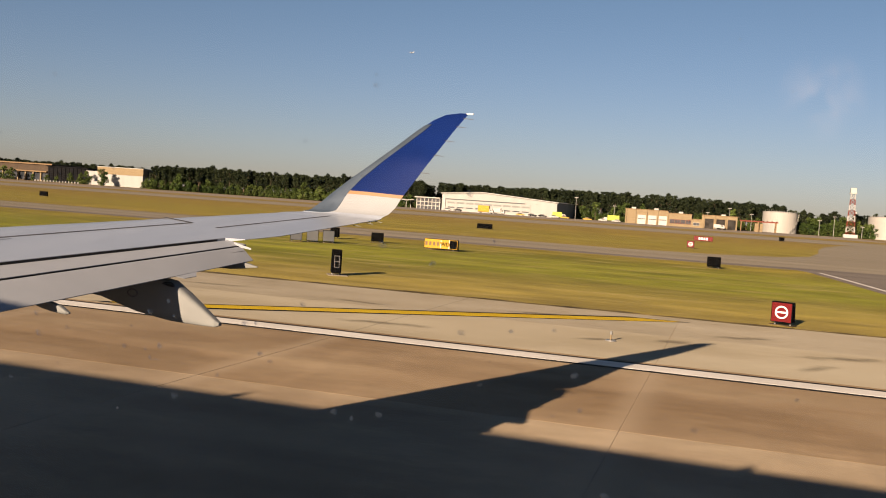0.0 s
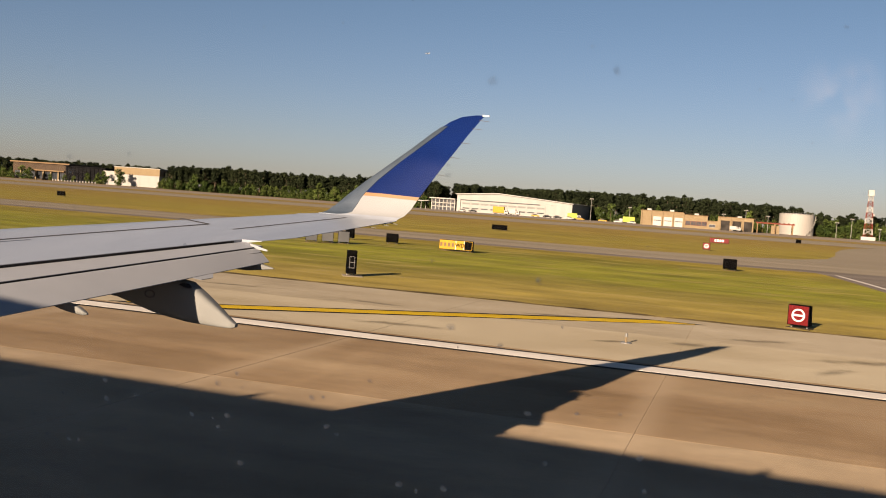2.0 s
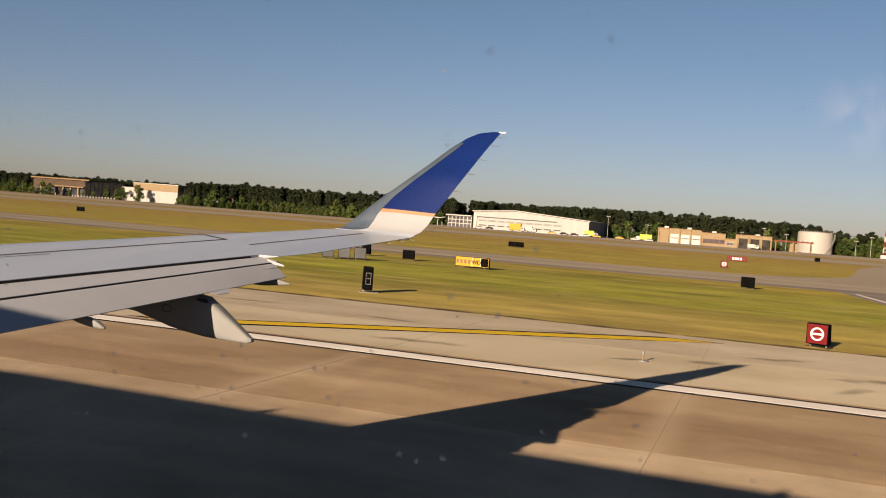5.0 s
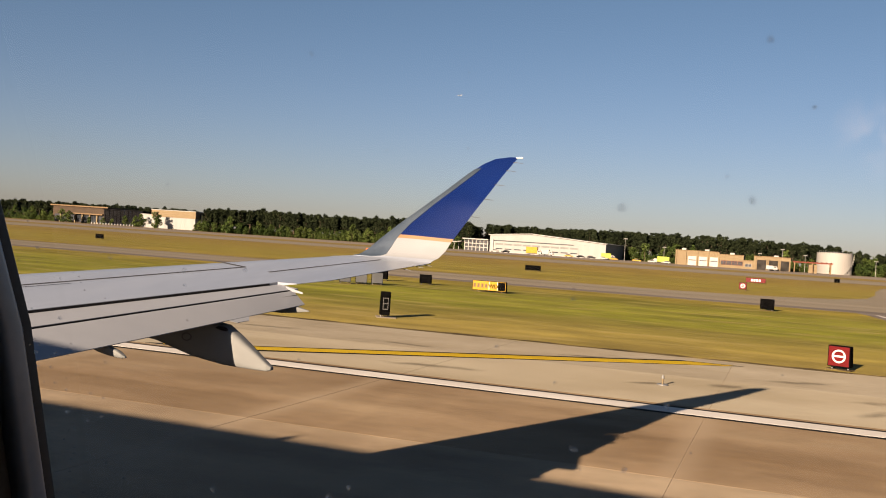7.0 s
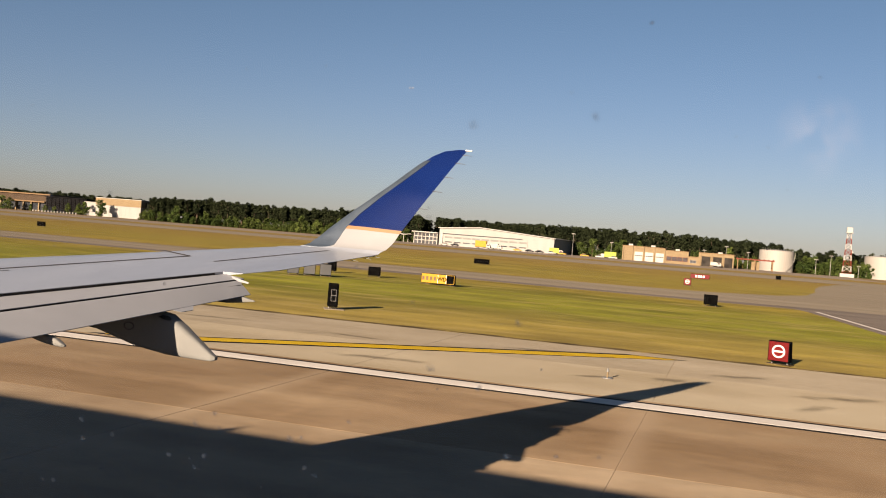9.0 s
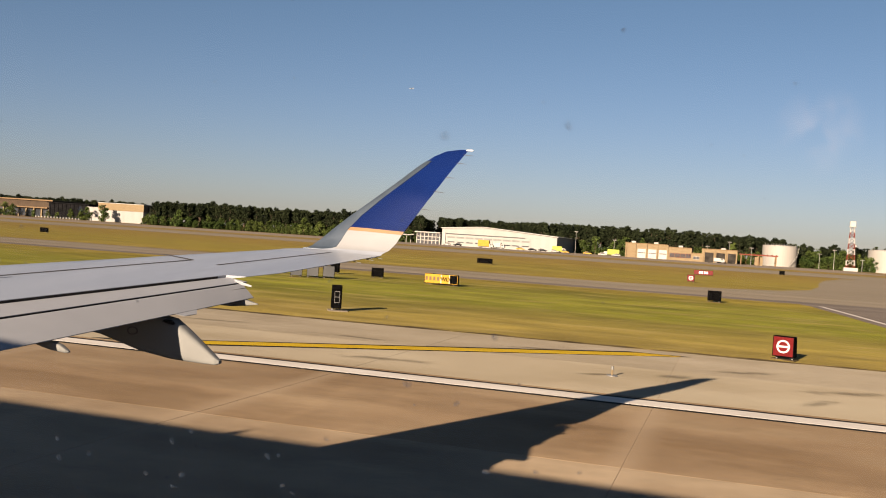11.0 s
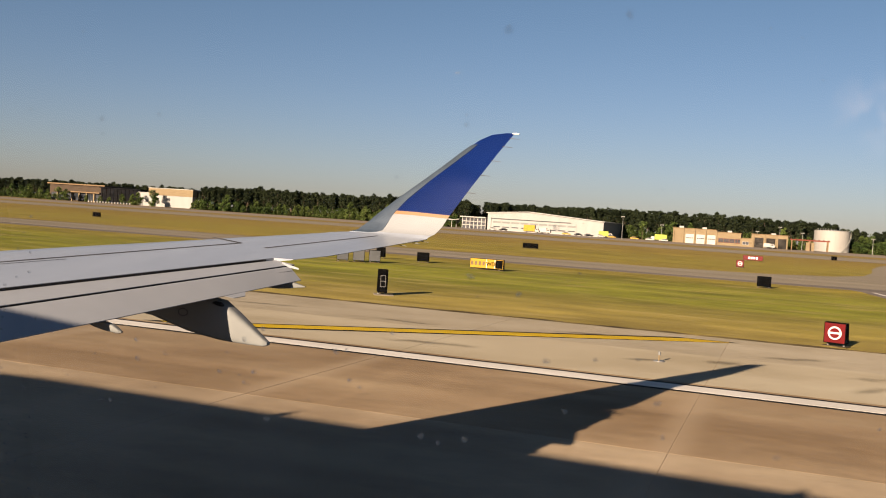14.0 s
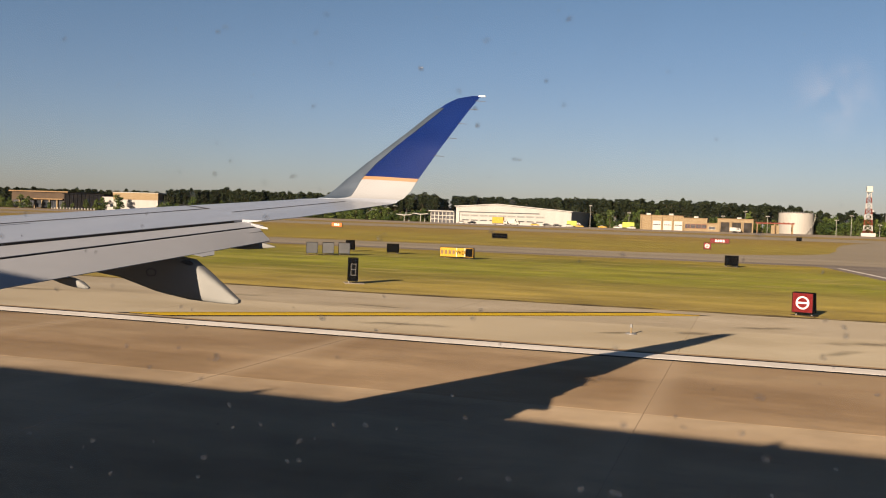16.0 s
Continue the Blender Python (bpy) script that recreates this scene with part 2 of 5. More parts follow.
M["truck_lime"] = surface("lime_vehicle_paint", [(0.1784, 0.2123, 0.0211), (0.2123, 0.2467, 0.0338)], (1, 1, 1), 4, 0.4, fine=0.04, spec=0.12)
M["tyre"] = surface("tyre_rubber", [(0.012, 0.012, 0.012), (0.025, 0.025, 0.025)], (3, 3, 3), 4, 0.8)
M["orange"] = surface("orange_plastic", [(0.3443, 0.0668, 0.0112), (0.3892, 0.0892, 0.0165)], (3, 3, 3), 4, 0.5, spec=0.12)


def weathered(m):
    """Grime gathered along the edge stripe, pale smears across, over the concrete's own colour."""
    n, l = m.node_tree.nodes, m.node_tree.links
    p = n["Principled BSDF"]
    col = p.inputs["Base Color"].links[0].from_socket
    pos = n.new("ShaderNodeNewGeometry").outputs["Position"]

    def noise_at(sx, sy, detail):
        mp = n.new("ShaderNodeMapping")
        mp.inputs["Scale"].default_value = (sx, sy, 1)
        l.new(pos, mp.inputs["Vector"])
        t = n.new("ShaderNodeTexNoise")
        t.inputs["Scale"].default_value, t.inputs["Detail"].default_value = 1.0, detail
        l.new(mp.outputs["Vector"], t.inputs["Vector"])
        return t.outputs["Fac"]

    sep = n.new("ShaderNodeSeparateXYZ")
    l.new(pos, sep.inputs[0])
    wob = n.new("ShaderNodeMath")
    wob.operation = "MULTIPLY_ADD"
    wob.inputs[1].default_value = 3.5
    l.new(noise_at(0.05, 0.4, 6.0), wob.inputs[0])
    l.new(sep.outputs["Y"], wob.inputs[2])
    rng = n.new("ShaderNodeMapRange")
    rng.inputs["From Min"].default_value, rng.inputs["From Max"].default_value = 8.0, 26.0
    l.new(wob.outputs["Value"], rng.inputs["Value"])
    ramp = n.new("ShaderNodeValToRGB")
    els = ramp.color_ramp.elements
    stops = ((0.0, 1.0), (0.45, 1.0), (0.62, 0.97), (0.76, 0.91), (0.86, 0.87), (1.0, 0.92))
    while len(els) < len(stops):
        els.new(0.5)
    for e, (at, v) in zip(els, stops):
        e.position, e.color = at, (v, v, v, 1)
    l.new(rng.outputs["Result"], ramp.inputs["Fac"])
    for src, lo, hi, a, b in ((None, 0, 0, 0, 0), (noise_at(0.55, 0.05, 5.0), 0.56, 0.70, 1.0, 1.16), (noise_at(0.03, 0.9, 7.0), 0.30, 0.70, 0.91, 1.09), (noise_at(5.0, 9.0, 5.0), 0.3, 0.7, 0.93, 1.07)):
        mul = n.new("ShaderNodeMixRGB")
        mul.blend_type = "MULTIPLY"
        mul.inputs["Fac"].default_value = 1.0
        l.new(col, mul.inputs["Color1"])
        if src is None:
            l.new(ramp.outputs["Color"], mul.inputs["Color2"])
        else:
            mr = n.new("ShaderNodeMapRange")
            mr.inputs["From Min"].default_value, mr.inputs["From Max"].default_value = lo, hi
            mr.inputs["To Min"].default_value, mr.inputs["To Max"].default_value = a, b
            l.new(src, mr.inputs["Value"])
            l.new(mr.outputs["Result"], mul.inputs["Color2"])
        col = mul.outputs["Color"]
    # pale worn concrete along the cross joints
    near = n.new("ShaderNodeMath")
    near.operation = "PINGPONG"
    near.inputs[1].default_value = 3.8
    shift = n.new("ShaderNodeMath")
    shift.inputs[1].default_value = 1.45
    l.new(sep.outputs["X"], shift.inputs[0])
    l.new(shift.outputs["Value"], near.inputs[0])
    band = n.new("ShaderNodeMapRange")
    band.interpolation_type = "SMOOTHSTEP"
    band.inputs["From Min"].default_value, band.inputs["From Max"].default_value = 0.0, 0.55
    band.inputs["To Min"].default_value, band.inputs["To Max"].default_value = 0.30, 0.0
    l.new(near.outputs["Value"], band.inputs["Value"])
    worn = n.new("ShaderNodeMixRGB")
    worn.inputs["Color2"].default_value = (0.24, 0.196, 0.144, 1)
    l.new(band.outputs["Result"], worn.inputs["Fac"])
    l.new(col, worn.inputs["Color1"])
    l.new(worn.outputs["Color"], p.inputs["Base Color"])


weathered(M["runway"])
weathered(M["runway_pale"])


def grass_material():
    """Mown turf: long streaks along the runway, greener and drier swaths across it, fine blades."""
    m = bpy.data.materials.new("mown_turf")
    m.use_nodes = True
    n, l = m.node_tree.nodes, m.node_tree.links
    p = n["Principled BSDF"]
    p.inputs["Roughness"].default_value = 0.95
    p.inputs["Specular IOR Level"].default_value = 0.08
    p.inputs["Diffuse Roughness"].default_value = 0.2
    pos = n.new("ShaderNodeNewGeometry").outputs["Position"]
    sep = n.new("ShaderNodeSeparateXYZ")
    l.new(pos, sep.inputs[0])

    def noise_at(sx, sy, detail=6.0):
        mp = n.new("ShaderNodeMapping")
        mp.inputs["Scale"].default_value = (sx, sy, 1)
        l.new(pos, mp.inputs["Vector"])
        t = n.new("ShaderNodeTexNoise")
        t.inputs["Scale"].default_value, t.inputs["Detail"].default_value = 1.0, detail
        l.new(mp.outputs["Vector"], t.inputs["Vector"])
        return t.outputs["Fac"]

    swath = n.new("ShaderNodeValToRGB")
    stops = [(0.0, (0.1471, 0.1141, 0.0298)), (0.04, (0.1368, 0.1087, 0.0264)), (0.09, (0.0946, 0.0950, 0.0105)), (0.16, (0.0936, 0.0937, 0.0104)), (0.24, (0.1050, 0.0835, 0.0135)), (0.36, (0.1154, 0.0885, 0.0164)),
             (0.46, (0.1121, 0.0918, 0.0152)), (0.62, (0.1154, 0.0918, 0.0164)), (0.8, (0.1087, 0.0783, 0.0164)), (1.0, (0.1121, 0.0797, 0.0188))]
    while len(swath.color_ramp.elements) < len(stops):
        swath.color_ramp.elements.new(0.5)
    for e, (at, c) in zip(swath.color_ramp.elements, stops):
        e.position, e.color = at, (*c, 1)
    wob = n.new("ShaderNodeMath")
    wob.operation = "MULTIPLY_ADD"
    l.new(noise_at(0.03, 0.12), wob.inputs[0])
    wob.inputs[1].default_value = 14.0
    l.new(sep.outputs["Y"], wob.inputs[2])
    rng = n.new("ShaderNodeMapRange")
    rng.inputs["From Min"].default_value, rng.inputs["From Max"].default_value = 39.0, 240.0
    l.new(wob.outputs["Value"], rng.inputs["Value"])
    l.new(rng.outputs["Result"], swath.inputs["Fac"])
    col = swath.outputs["Color"]
    for sx, sy, depth in ((0.02, 0.12, 0.20), (0.14, 0.32, 0.20), (0.12, 0.5, 0.11), (0.40, 0.9, 0.16), (6.0, 9.0, 0.22)):
        mr = n.new("ShaderNodeMapRange")
        mr.inputs["From Min"].default_value, mr.inputs["From Max"].default_value = 0.32, 0.68
        mr.inputs["To Min"].default_value, mr.inputs["To Max"].default_value = 1 - depth, 1 + depth
        l.new(noise_at(sx, sy), mr.inputs["Value"])
        mul = n.new("ShaderNodeMixRGB")
        mul.blend_type = "MULTIPLY"
        mul.inputs["Fac"].default_value = 1.0
        l.new(col, mul.inputs["Color1"])
        l.new(mr.outputs["Result"], mul.inputs["Color2"])
        col = mul.outputs["Color"]
    for sx, sy, lo, hi, most in ((0.14, 0.75, 0.55, 0.68, 0.65), (0.35, 1.3, 0.59, 0.70, 0.5)):
        mr = n.new("ShaderNodeMapRange")
        mr.inputs["From Min"].default_value, mr.inputs["From Max"].default_value = lo, hi
        mr.inputs["To Max"].default_value = most
        l.new(noise_at(sx, sy, 8.0), mr.inputs["Value"])
        straw = n.new("ShaderNodeMixRGB")
        straw.inputs["Color2"].default_value = (0.18, 0.145, 0.052, 1)
        l.new(mr.outputs["Result"], straw.inputs["Fac"])
        l.new(col, straw.inputs["Color1"])
        col = straw.outputs["Color"]
    l.new(col, p.inputs["Base Color"])
    b = n.new("ShaderNodeBump")
    b.inputs["Strength"].default_value, b.inputs["Distance"].default_value = 0.5, 0.05
    l.new(noise_at(7.0, 7.0), b.inputs["Height"])
    l.new(b.outputs["Normal"], p.inputs["Normal"])
    return m


M["grass"] = grass_material()


def pane_material():
    m = bpy.data.materials.new("window_acrylic")
    m.use_nodes = True
    n, l = m.node_tree.nodes, m.node_tree.links
    n.remove(n["Principled BSDF"])
    clear, gloss, mix = n.new("ShaderNodeBsdfTransparent"), n.new("ShaderNodeBsdfGlossy"), n.new("ShaderNodeMixShader")
    clear.inputs["Color"].default_value = (0.985, 0.99, 0.995, 1)
    gloss.inputs["Roughness"].default_value = 0.02
    mix.inputs["Fac"].default_value = 0.03
    l.new(clear.outputs[0], mix.inputs[1])
    l.new(gloss.outputs[0], mix.inputs[2])
    # a thin film of dust, thicker towards the foot of the pane
    pos = n.new("ShaderNodeNewGeometry").outputs["Position"]
    sep = n.new("ShaderNodeSeparateXYZ")
    l.new(pos, sep.inputs[0])
    low = n.new("ShaderNodeMapRange")
    low.inputs["From Min"].default_value, low.inputs["From Max"].default_value = 3.40, 3.35
    low.inputs["To Max"].default_value = 0.085
    l.new(sep.outputs["Z"], low.inputs["Value"])
    tex = n.new("ShaderNodeTexNoise")
    tex.inputs["Scale"].default_value, tex.inputs["Detail"].default_value = 70.0, 5.0
    l.new(pos, tex.inputs["Vector"])
    uneven = n.new("ShaderNodeMath")
    uneven.operation = "MULTIPLY"
    l.new(low.outputs["Result"], uneven.inputs[0])
    l.new(tex.outputs["Fac"], uneven.inputs[1])
    film, coat = n.new("ShaderNodeBsdfTranslucent"), n.new("ShaderNodeMixShader")
    film.inputs["Color"].default_value = (0.72, 0.72, 0.72, 1)
    l.new(uneven.outputs["Value"], coat.inputs["Fac"])
    l.new(mix.outputs[0], coat.inputs[1])
    l.new(film.outputs[0], coat.inputs[2])
    l.new(coat.outputs[0], n["Material Output"].inputs["Surface"])
    return m


def speck_material():
    """Dust and dried drops: mostly clear, ragged."""
    m = bpy.data.materials.new("dust_film")
    m.use_nodes = True
    n, l = m.node_tree.nodes, m.node_tree.links
    n.remove(n["Principled BSDF"])
    clear, dull, mix = n.new("ShaderNodeBsdfTransparent"), n.new("ShaderNodeBsdfTranslucent"), n.new("ShaderNodeMixShader")
    dull.inputs["Color"].default_value = (0.78, 0.75, 0.69, 1)
    tex = n.new("ShaderNodeTexNoise")
    tex.inputs["Scale"].default_value, tex.inputs["Detail"].default_value = 900.0, 4.0
    l.new(n.new("ShaderNodeNewGeometry").outputs["Position"], tex.inputs["Vector"])
    mr = n.new("ShaderNodeMapRange")
    mr.inputs["From Min"].default_value, mr.inputs["From Max"].default_value = 0.35, 0.75
    mr.inputs["To Min"].default_value, mr.inputs["To Max"].default_value = 0.05, 0.24
    l.new(tex.outputs["Fac"], mr.inputs["Value"])
    l.new(mr.outputs["Result"], mix.inputs["Fac"])
    l.new(clear.outputs[0], mix.inputs[1])
    l.new(dull.outputs[0], mix.inputs[2])
    l.new(mix.outputs[0], n["Material Output"].inputs["Surface"])
    return m


def stain_material():
    """Oil and rubber soaked into concrete: dark in the middle, ragged and fading outwards."""
    m = bpy.data.materials.new("soaked_stain")
    m.use_nodes = True
    n, l = m.node_tree.nodes, m.node_tree.links
    p = n["Principled BSDF"]
    p.inputs["Base Color"].default_value = (0.075, 0.055, 0.038, 1)
    p.inputs["Roughness"].default_value, p.inputs["Specular IOR Level"].default_value = 0.9, 0.1
    own = n.new("ShaderNodeTexCoord").outputs["Object"]
    size = n.new("ShaderNodeVectorMath")
    size.operation = "LENGTH"
    l.new(own, size.inputs[0])
    tex = n.new("ShaderNodeTexNoise")
    tex.inputs["Scale"].default_value, tex.inputs["Detail"].default_value = 1.6, 7.0
    l.new(n.new("ShaderNodeNewGeometry").outputs["Position"], tex.inputs["Vector"])
    mix = n.new("ShaderNodeMath")
    mix.operation = "MULTIPLY_ADD"
    mix.inputs[1].default_value = 1.5
    l.new(tex.outputs["Fac"], mix.inputs[0])
    l.new(size.outputs["Value"], mix.inputs[2])
    fade = n.new("ShaderNodeMapRange")
    fade.interpolation_type = "SMOOTHSTEP"
    fade.inputs["From Min"].default_value, fade.inputs["From Max"].default_value = 0.7, 1.55
    fade.inputs["To Min"].default_value, fade.inputs["To Max"].default_value = 0.36, 0.0
    l.new(mix.outputs["Value"], fade.inputs["Value"])
    clear, blend = n.new("ShaderNodeBsdfTransparent"), n.new("ShaderNodeMixShader")
    l.new(fade.outputs["Result"], blend.inputs["Fac"])
    l.new(clear.outputs[0], blend.inputs[1])
    l.new(p.outputs[0], blend.inputs[2])
    l.new(blend.outputs[0], n["Material Output"].inputs["Surface"])
    return m


M["pane"], M["speck"], M["stain"] = pane_material(), speck_material(), stain_material()


# ---------- mesh helpers ----------
def mesh_of(name, bm, material, smooth=False):
    bmesh.ops.recalc_face_normals(bm, faces=bm.faces)
    me = bpy.data.meshes.new(name)
    bm.to_mesh(me)
    bm.free()
    me.materials.append(material)
    if smooth:
        me.polygons.foreach_set("use_smooth", [True] * len(me.polygons))
    return me


def part(name, bm, material, parent=None, label="", smooth=False):
    ob = new(name, mesh_of(name, bm, material, smooth))
    ob.parent = parent
    if label:
        tagged(ob, label)
    return ob


def thing(name, label, category, m=None, group="", kind=""):
    ob = new(name)
    if m is not None:
        ob.matrix_basis = m
    return tagged(ob, label, category, group, kind)


def box(bm, x0, x1, y0, y1, z0, z1, bevel=0.0, turn=None):
    vs = [bm.verts.new((x, y, z)) for z in (z0, z1) for x, y in ((x0, y0), (x1, y0), (x1, y1), (x0, y1))]
    fs = [bm.faces.new([vs[i] for i in f]) for f in ((3, 2, 1, 0), (4, 5, 6, 7), (0, 1, 5, 4), (1, 2, 6, 5), (2, 3, 7, 6), (3, 0, 4, 7))]
    if turn is not None:
        bmesh.ops.transform(bm, matrix=turn, verts=vs)
    if bevel:
        bmesh.ops.bevel(bm, geom=list({e for f in fs for e in f.edges}), offset=bevel, segments=1, affect="EDGES")
    return bm


def boxed(*args, **kw):
    return box(bmesh.new(), *args, **kw)


def prism(bm, pts, z0, z1):
    """An upright prism over a polygon of x, y."""
    lo = [bm.verts.new((x, y, z0)) for x, y in pts]
    hi = [bm.verts.new((x, y, z1)) for x, y in pts]
    bm.faces.new(lo[::-1])
    bm.faces.new(hi)
    k = len(pts)
    for i in range(k):
        bm.faces.new((lo[i], lo[(i + 1) % k], hi[(i + 1) % k], hi[i]))
    return bm


def loft(bm, rings, closed=True, caps=True):
    vr = [[bm.verts.new(p) for p in r] for r in rings]
    k = len(vr[0])
    for a, b in zip(vr, vr[1:]):
        for i in range(k if closed else k - 1):
            j = (i + 1) % k
            bm.faces.new((a[i], a[j], b[j], b[i]))
    if caps:
        bm.faces.new(vr[0][::-1])
        bm.faces.new(vr[-1])
    return bm


def rod(bm, a, b, r0, r1=None, sides=6):
    a, b = Vector(a), Vector(b)
    r1 = r0 if r1 is None else r1
    q = (b - a).to_track_quat("Z", "Y")
    ring = lambda c, r: [c + q @ Vector((r * math.cos(2 * math.pi * i / sides), r * math.sin(2 * math.pi * i / sides), 0)) for i in range(sides)]
    return loft(bm, [ring(a, r0), ring(b, r1)])


def lerp(a, b, t):
    return a + (b - a) * t


# ---------- ground, runway and taxiways ----------
STRIPE_Y, EDGE_Y, GRASS_Y, PITCH = 21.85, 22.7, 33.8, 7.6

bm = bmesh.new()
xs = [-4400, -1500, -600, -200, -60, 0, 60, 200, 600, 1500, 4400]
ys = [-4400, -600, -60, 0, 34, 60, 120, 260, 520, 1200, 4400]
grid = [[bm.verts.new((x, y, -0.045)) for y in ys] for x in xs]
for i in range(len(xs) - 1):
    for j in range(len(ys) - 1):
        bm.faces.new((grid[i][j], grid[i + 1][j], grid[i + 1][j + 1], grid[i][j + 1]))
ground = tagged(part("ground", bm, M["grass"]), "mown yellow-green airfield turf with drier streaks", "grass", kind="structure")

runway = tagged(part("runway", boxed(-1400, 700, -24.5, EDGE_Y, -0.30, -0.005), M["joint"]), "brownish concrete runway in square slabs", "runway", kind="structure")
shoulder = tagged(part("runway_shoulder", boxed(-1400, 700, EDGE_Y, GRASS_Y, -0.30, -0.005), M["joint"]), "pale beige concrete shoulder beside the runway", "pavement", kind="structure")


def ragged_strip(name, x0, x1, y0, y1, z, step, rough, material, label, category):
    """A long flat pavement with slightly wandering edges."""
    bm = bmesh.new()
    k = int((x1 - x0) / step)
    a, b = [], []
    for i in range(k + 1):
        x = x0 + i * step
        a.append((x, y0 + rough * noise.noise((x * 0.11, y0, 0)) + rough * 0.5 * noise.noise((x * 0.6, y0, 3))))
        b.append((x, y1 + rough * noise.noise((x * 0.11, y1, 7)) + rough * 0.5 * noise.noise((x * 0.6, y1, 5))))
    rings = [[(pa[0], pa[1], -0.3), (pa[0], pa[1], z), (pb[0], pb[1], z), (pb[0], pb[1], -0.3)] for pa, pb in zip(a, b)]
    loft(bm, rings)
    return tagged(part(name, bm, material), label, category, kind="structure")


ragged_strip("taxiway_shoulder", -1300, 500, 82.8, 103.2, -0.040, 6, 0.8, M["asphalt"], "dark asphalt shoulders along the parallel taxiway", "taxiway")
taxiway = ragged_strip("taxiway", -1300, 500, 87.0, 101.8, -0.032, 12, 0.1, M["taxiway"], "pale concrete parallel taxiway between grass strips", "taxiway")
ragged_strip("far_taxiway", -1500, 500, 258, 322, -0.032, 20, 2.0, M["taxiway"], "far pale concrete taxiway before the woods", "taxiway")
ragged_strip("far_taxiway_shoulder", -1500, 500, 251, 330, -0.040, 20, 3.0, M["asphalt"], "dark asphalt edges of the far taxiway", "taxiway")
ragged_strip("apron", -620, 60, 400, 560, -0.028, 20, 4.0, M["apron"], "wide concrete apron before the hangar", "apron")
ragged_strip("dry_strip", -1600, 500, 410, 640, -0.036, 20, 12.0, M["dry"], "dry bare strip of grass before the woods", "grass")

bm = bmesh.new()
EXIT_EDGE = [(4.2, 86.9), (6.0, 80.6), (7.1, 72.0), (8.0, 64.0), (9.2, 54.0), (11.0, 45.0), (13.6, 38.5), (17.0, GRASS_Y)]
prism(bm, EXIT_EDGE[::-1] + [(40, 86.9), (42, 60), (48, GRASS_Y)], -0.3, -0.028)
tagged(part("taxiway_exit", bm, M["asphalt"]), "grey asphalt exit joining runway and taxiway", "taxiway", kind="structure")
bm = bmesh.new()
prism(bm, [(-24, 101.5), (60, 101.5), (44, 103), (34, 107), (28, 113), (25, 122), (24, 140), (25, 165), (29, 200), (38, 230), (60, 262), (34, 262), (24, 235), (17.5, 200), (14, 170), (12, 145), (9.5, 126), (5.5, 115), (-1, 107.5), (-11, 103)], -0.3, -0.026)
tagged(part("taxiway_link", bm, M["taxiway"]), "curved concrete link between the two taxiways", "taxiway", kind="structure")

# markings
bm = boxed(-1400, 700, STRIPE_Y - 0.57, STRIPE_Y + 0.57, 0.0, 0.004)
tagged(part("stripe_border", bm, M["black_paint"]), "thin black border of the runway edge stripe", "marking", kind="structure")
bm = boxed(-1400, 700, STRIPE_Y - 0.37, STRIPE_Y + 0.37, 0.0, 0.008)
tagged(part("edge_stripe", bm, M["white_paint"]), "solid white painted runway edge stripe", "marking", kind="structure")


def diagonal(x_end):
    """A yellow shoulder bar that leans outward, cut off along the runway, with its black border."""
    y0, y1, run = EDGE_Y + 0.05, 32.7, 14.0
    bar = thing("shoulder_bar", "yellow diagonal shoulder bar with thin black edges", "marking", pose(x_end, 0, 0), group="shoulder bars", kind="structure")
    for nm, half, z, mat in (("bar_border", 1.02, 0.004, M["black_paint"]), ("bar_paint", 0.68, 0.008, M["yellow_paint"])):
        e = 0.0 if half > 1.0 else 0.16
        part(nm, prism(bmesh.new(), [(-run - half + e, y0 + e), (-run + half, y0 + e), (half, y1 - e), (-half, y1 - e)], 0.0, z), mat, bar)
    return bar


first = diagonal(-2.1)
for i in range(-1, 9):
    if i:
        copy_thing(first, pose(-2.1 - 30.5 * i, 0, 0))

# painted lead-in lines on the exit: yellow with black borders, meeting in a fork
def painted_curve(name, pts, width, z, material, parent=None):
    bm = bmesh.new()
    a, b = [], []
    for i, p in enumerate(pts):
        q0, q1 = Vector(pts[max(0, i - 1)]), Vector(pts[min(len(pts) - 1, i + 1)])
        d = (q1 - q0).normalized()
        n = Vector((-d.y, d.x)) * width / 2
        a.append(bm.verts.new((p[0] + n.x, p[1] + n.y, z)))
        b.append(bm.verts.new((p[0] - n.x, p[1] - n.y, z)))
    for i in range(len(pts) - 1):
        bm.faces.new((a[i], a[i + 1], b[i + 1], b[i]))
    return part(name, bm, material, parent)


def bend(p0, p1, p2, k=14):
    return [(lerp(lerp(p0[0], p1[0], t), lerp(p1[0], p2[0], t), t), lerp(lerp(p0[1], p1[1], t), lerp(p1[1], p2[1], t), t)) for t in [i / k for i in range(k + 1)]]


for pts in ([(32, 82), (32, 76), (32, 70)], bend((32, 70), (30, 55), (21, 35)), bend((32, 70), (34, 56), (43, 35)), bend((33, 64), (36, 52), (46, 35.5))):
    line = tagged(painted_curve("lead_in_border", pts, 0.9, -0.022, M["black_paint"]), "yellow taxiway lead-in line with black borders", "marking", kind="structure")
    painted_curve("lead_in_line", pts, 0.45, -0.017, M["yellow_paint"], line)
tagged(painted_curve("exit_edge_line", [(x + 0.9, y) for x, y in EXIT_EDGE[1:]], 0.3, -0.022, M["white_paint"]), "worn white edge line along the asphalt exit", "marking", kind="structure")
for i in range(6):
    tagged(part("painted_legend", boxed(18.5 + i * 3.4, 20.6 + i * 3.4, 83.0, 84.6, -0.027, -0.022), M["white_paint"]), "worn white painted legend on the taxiway exit", "marking", kind="structure")

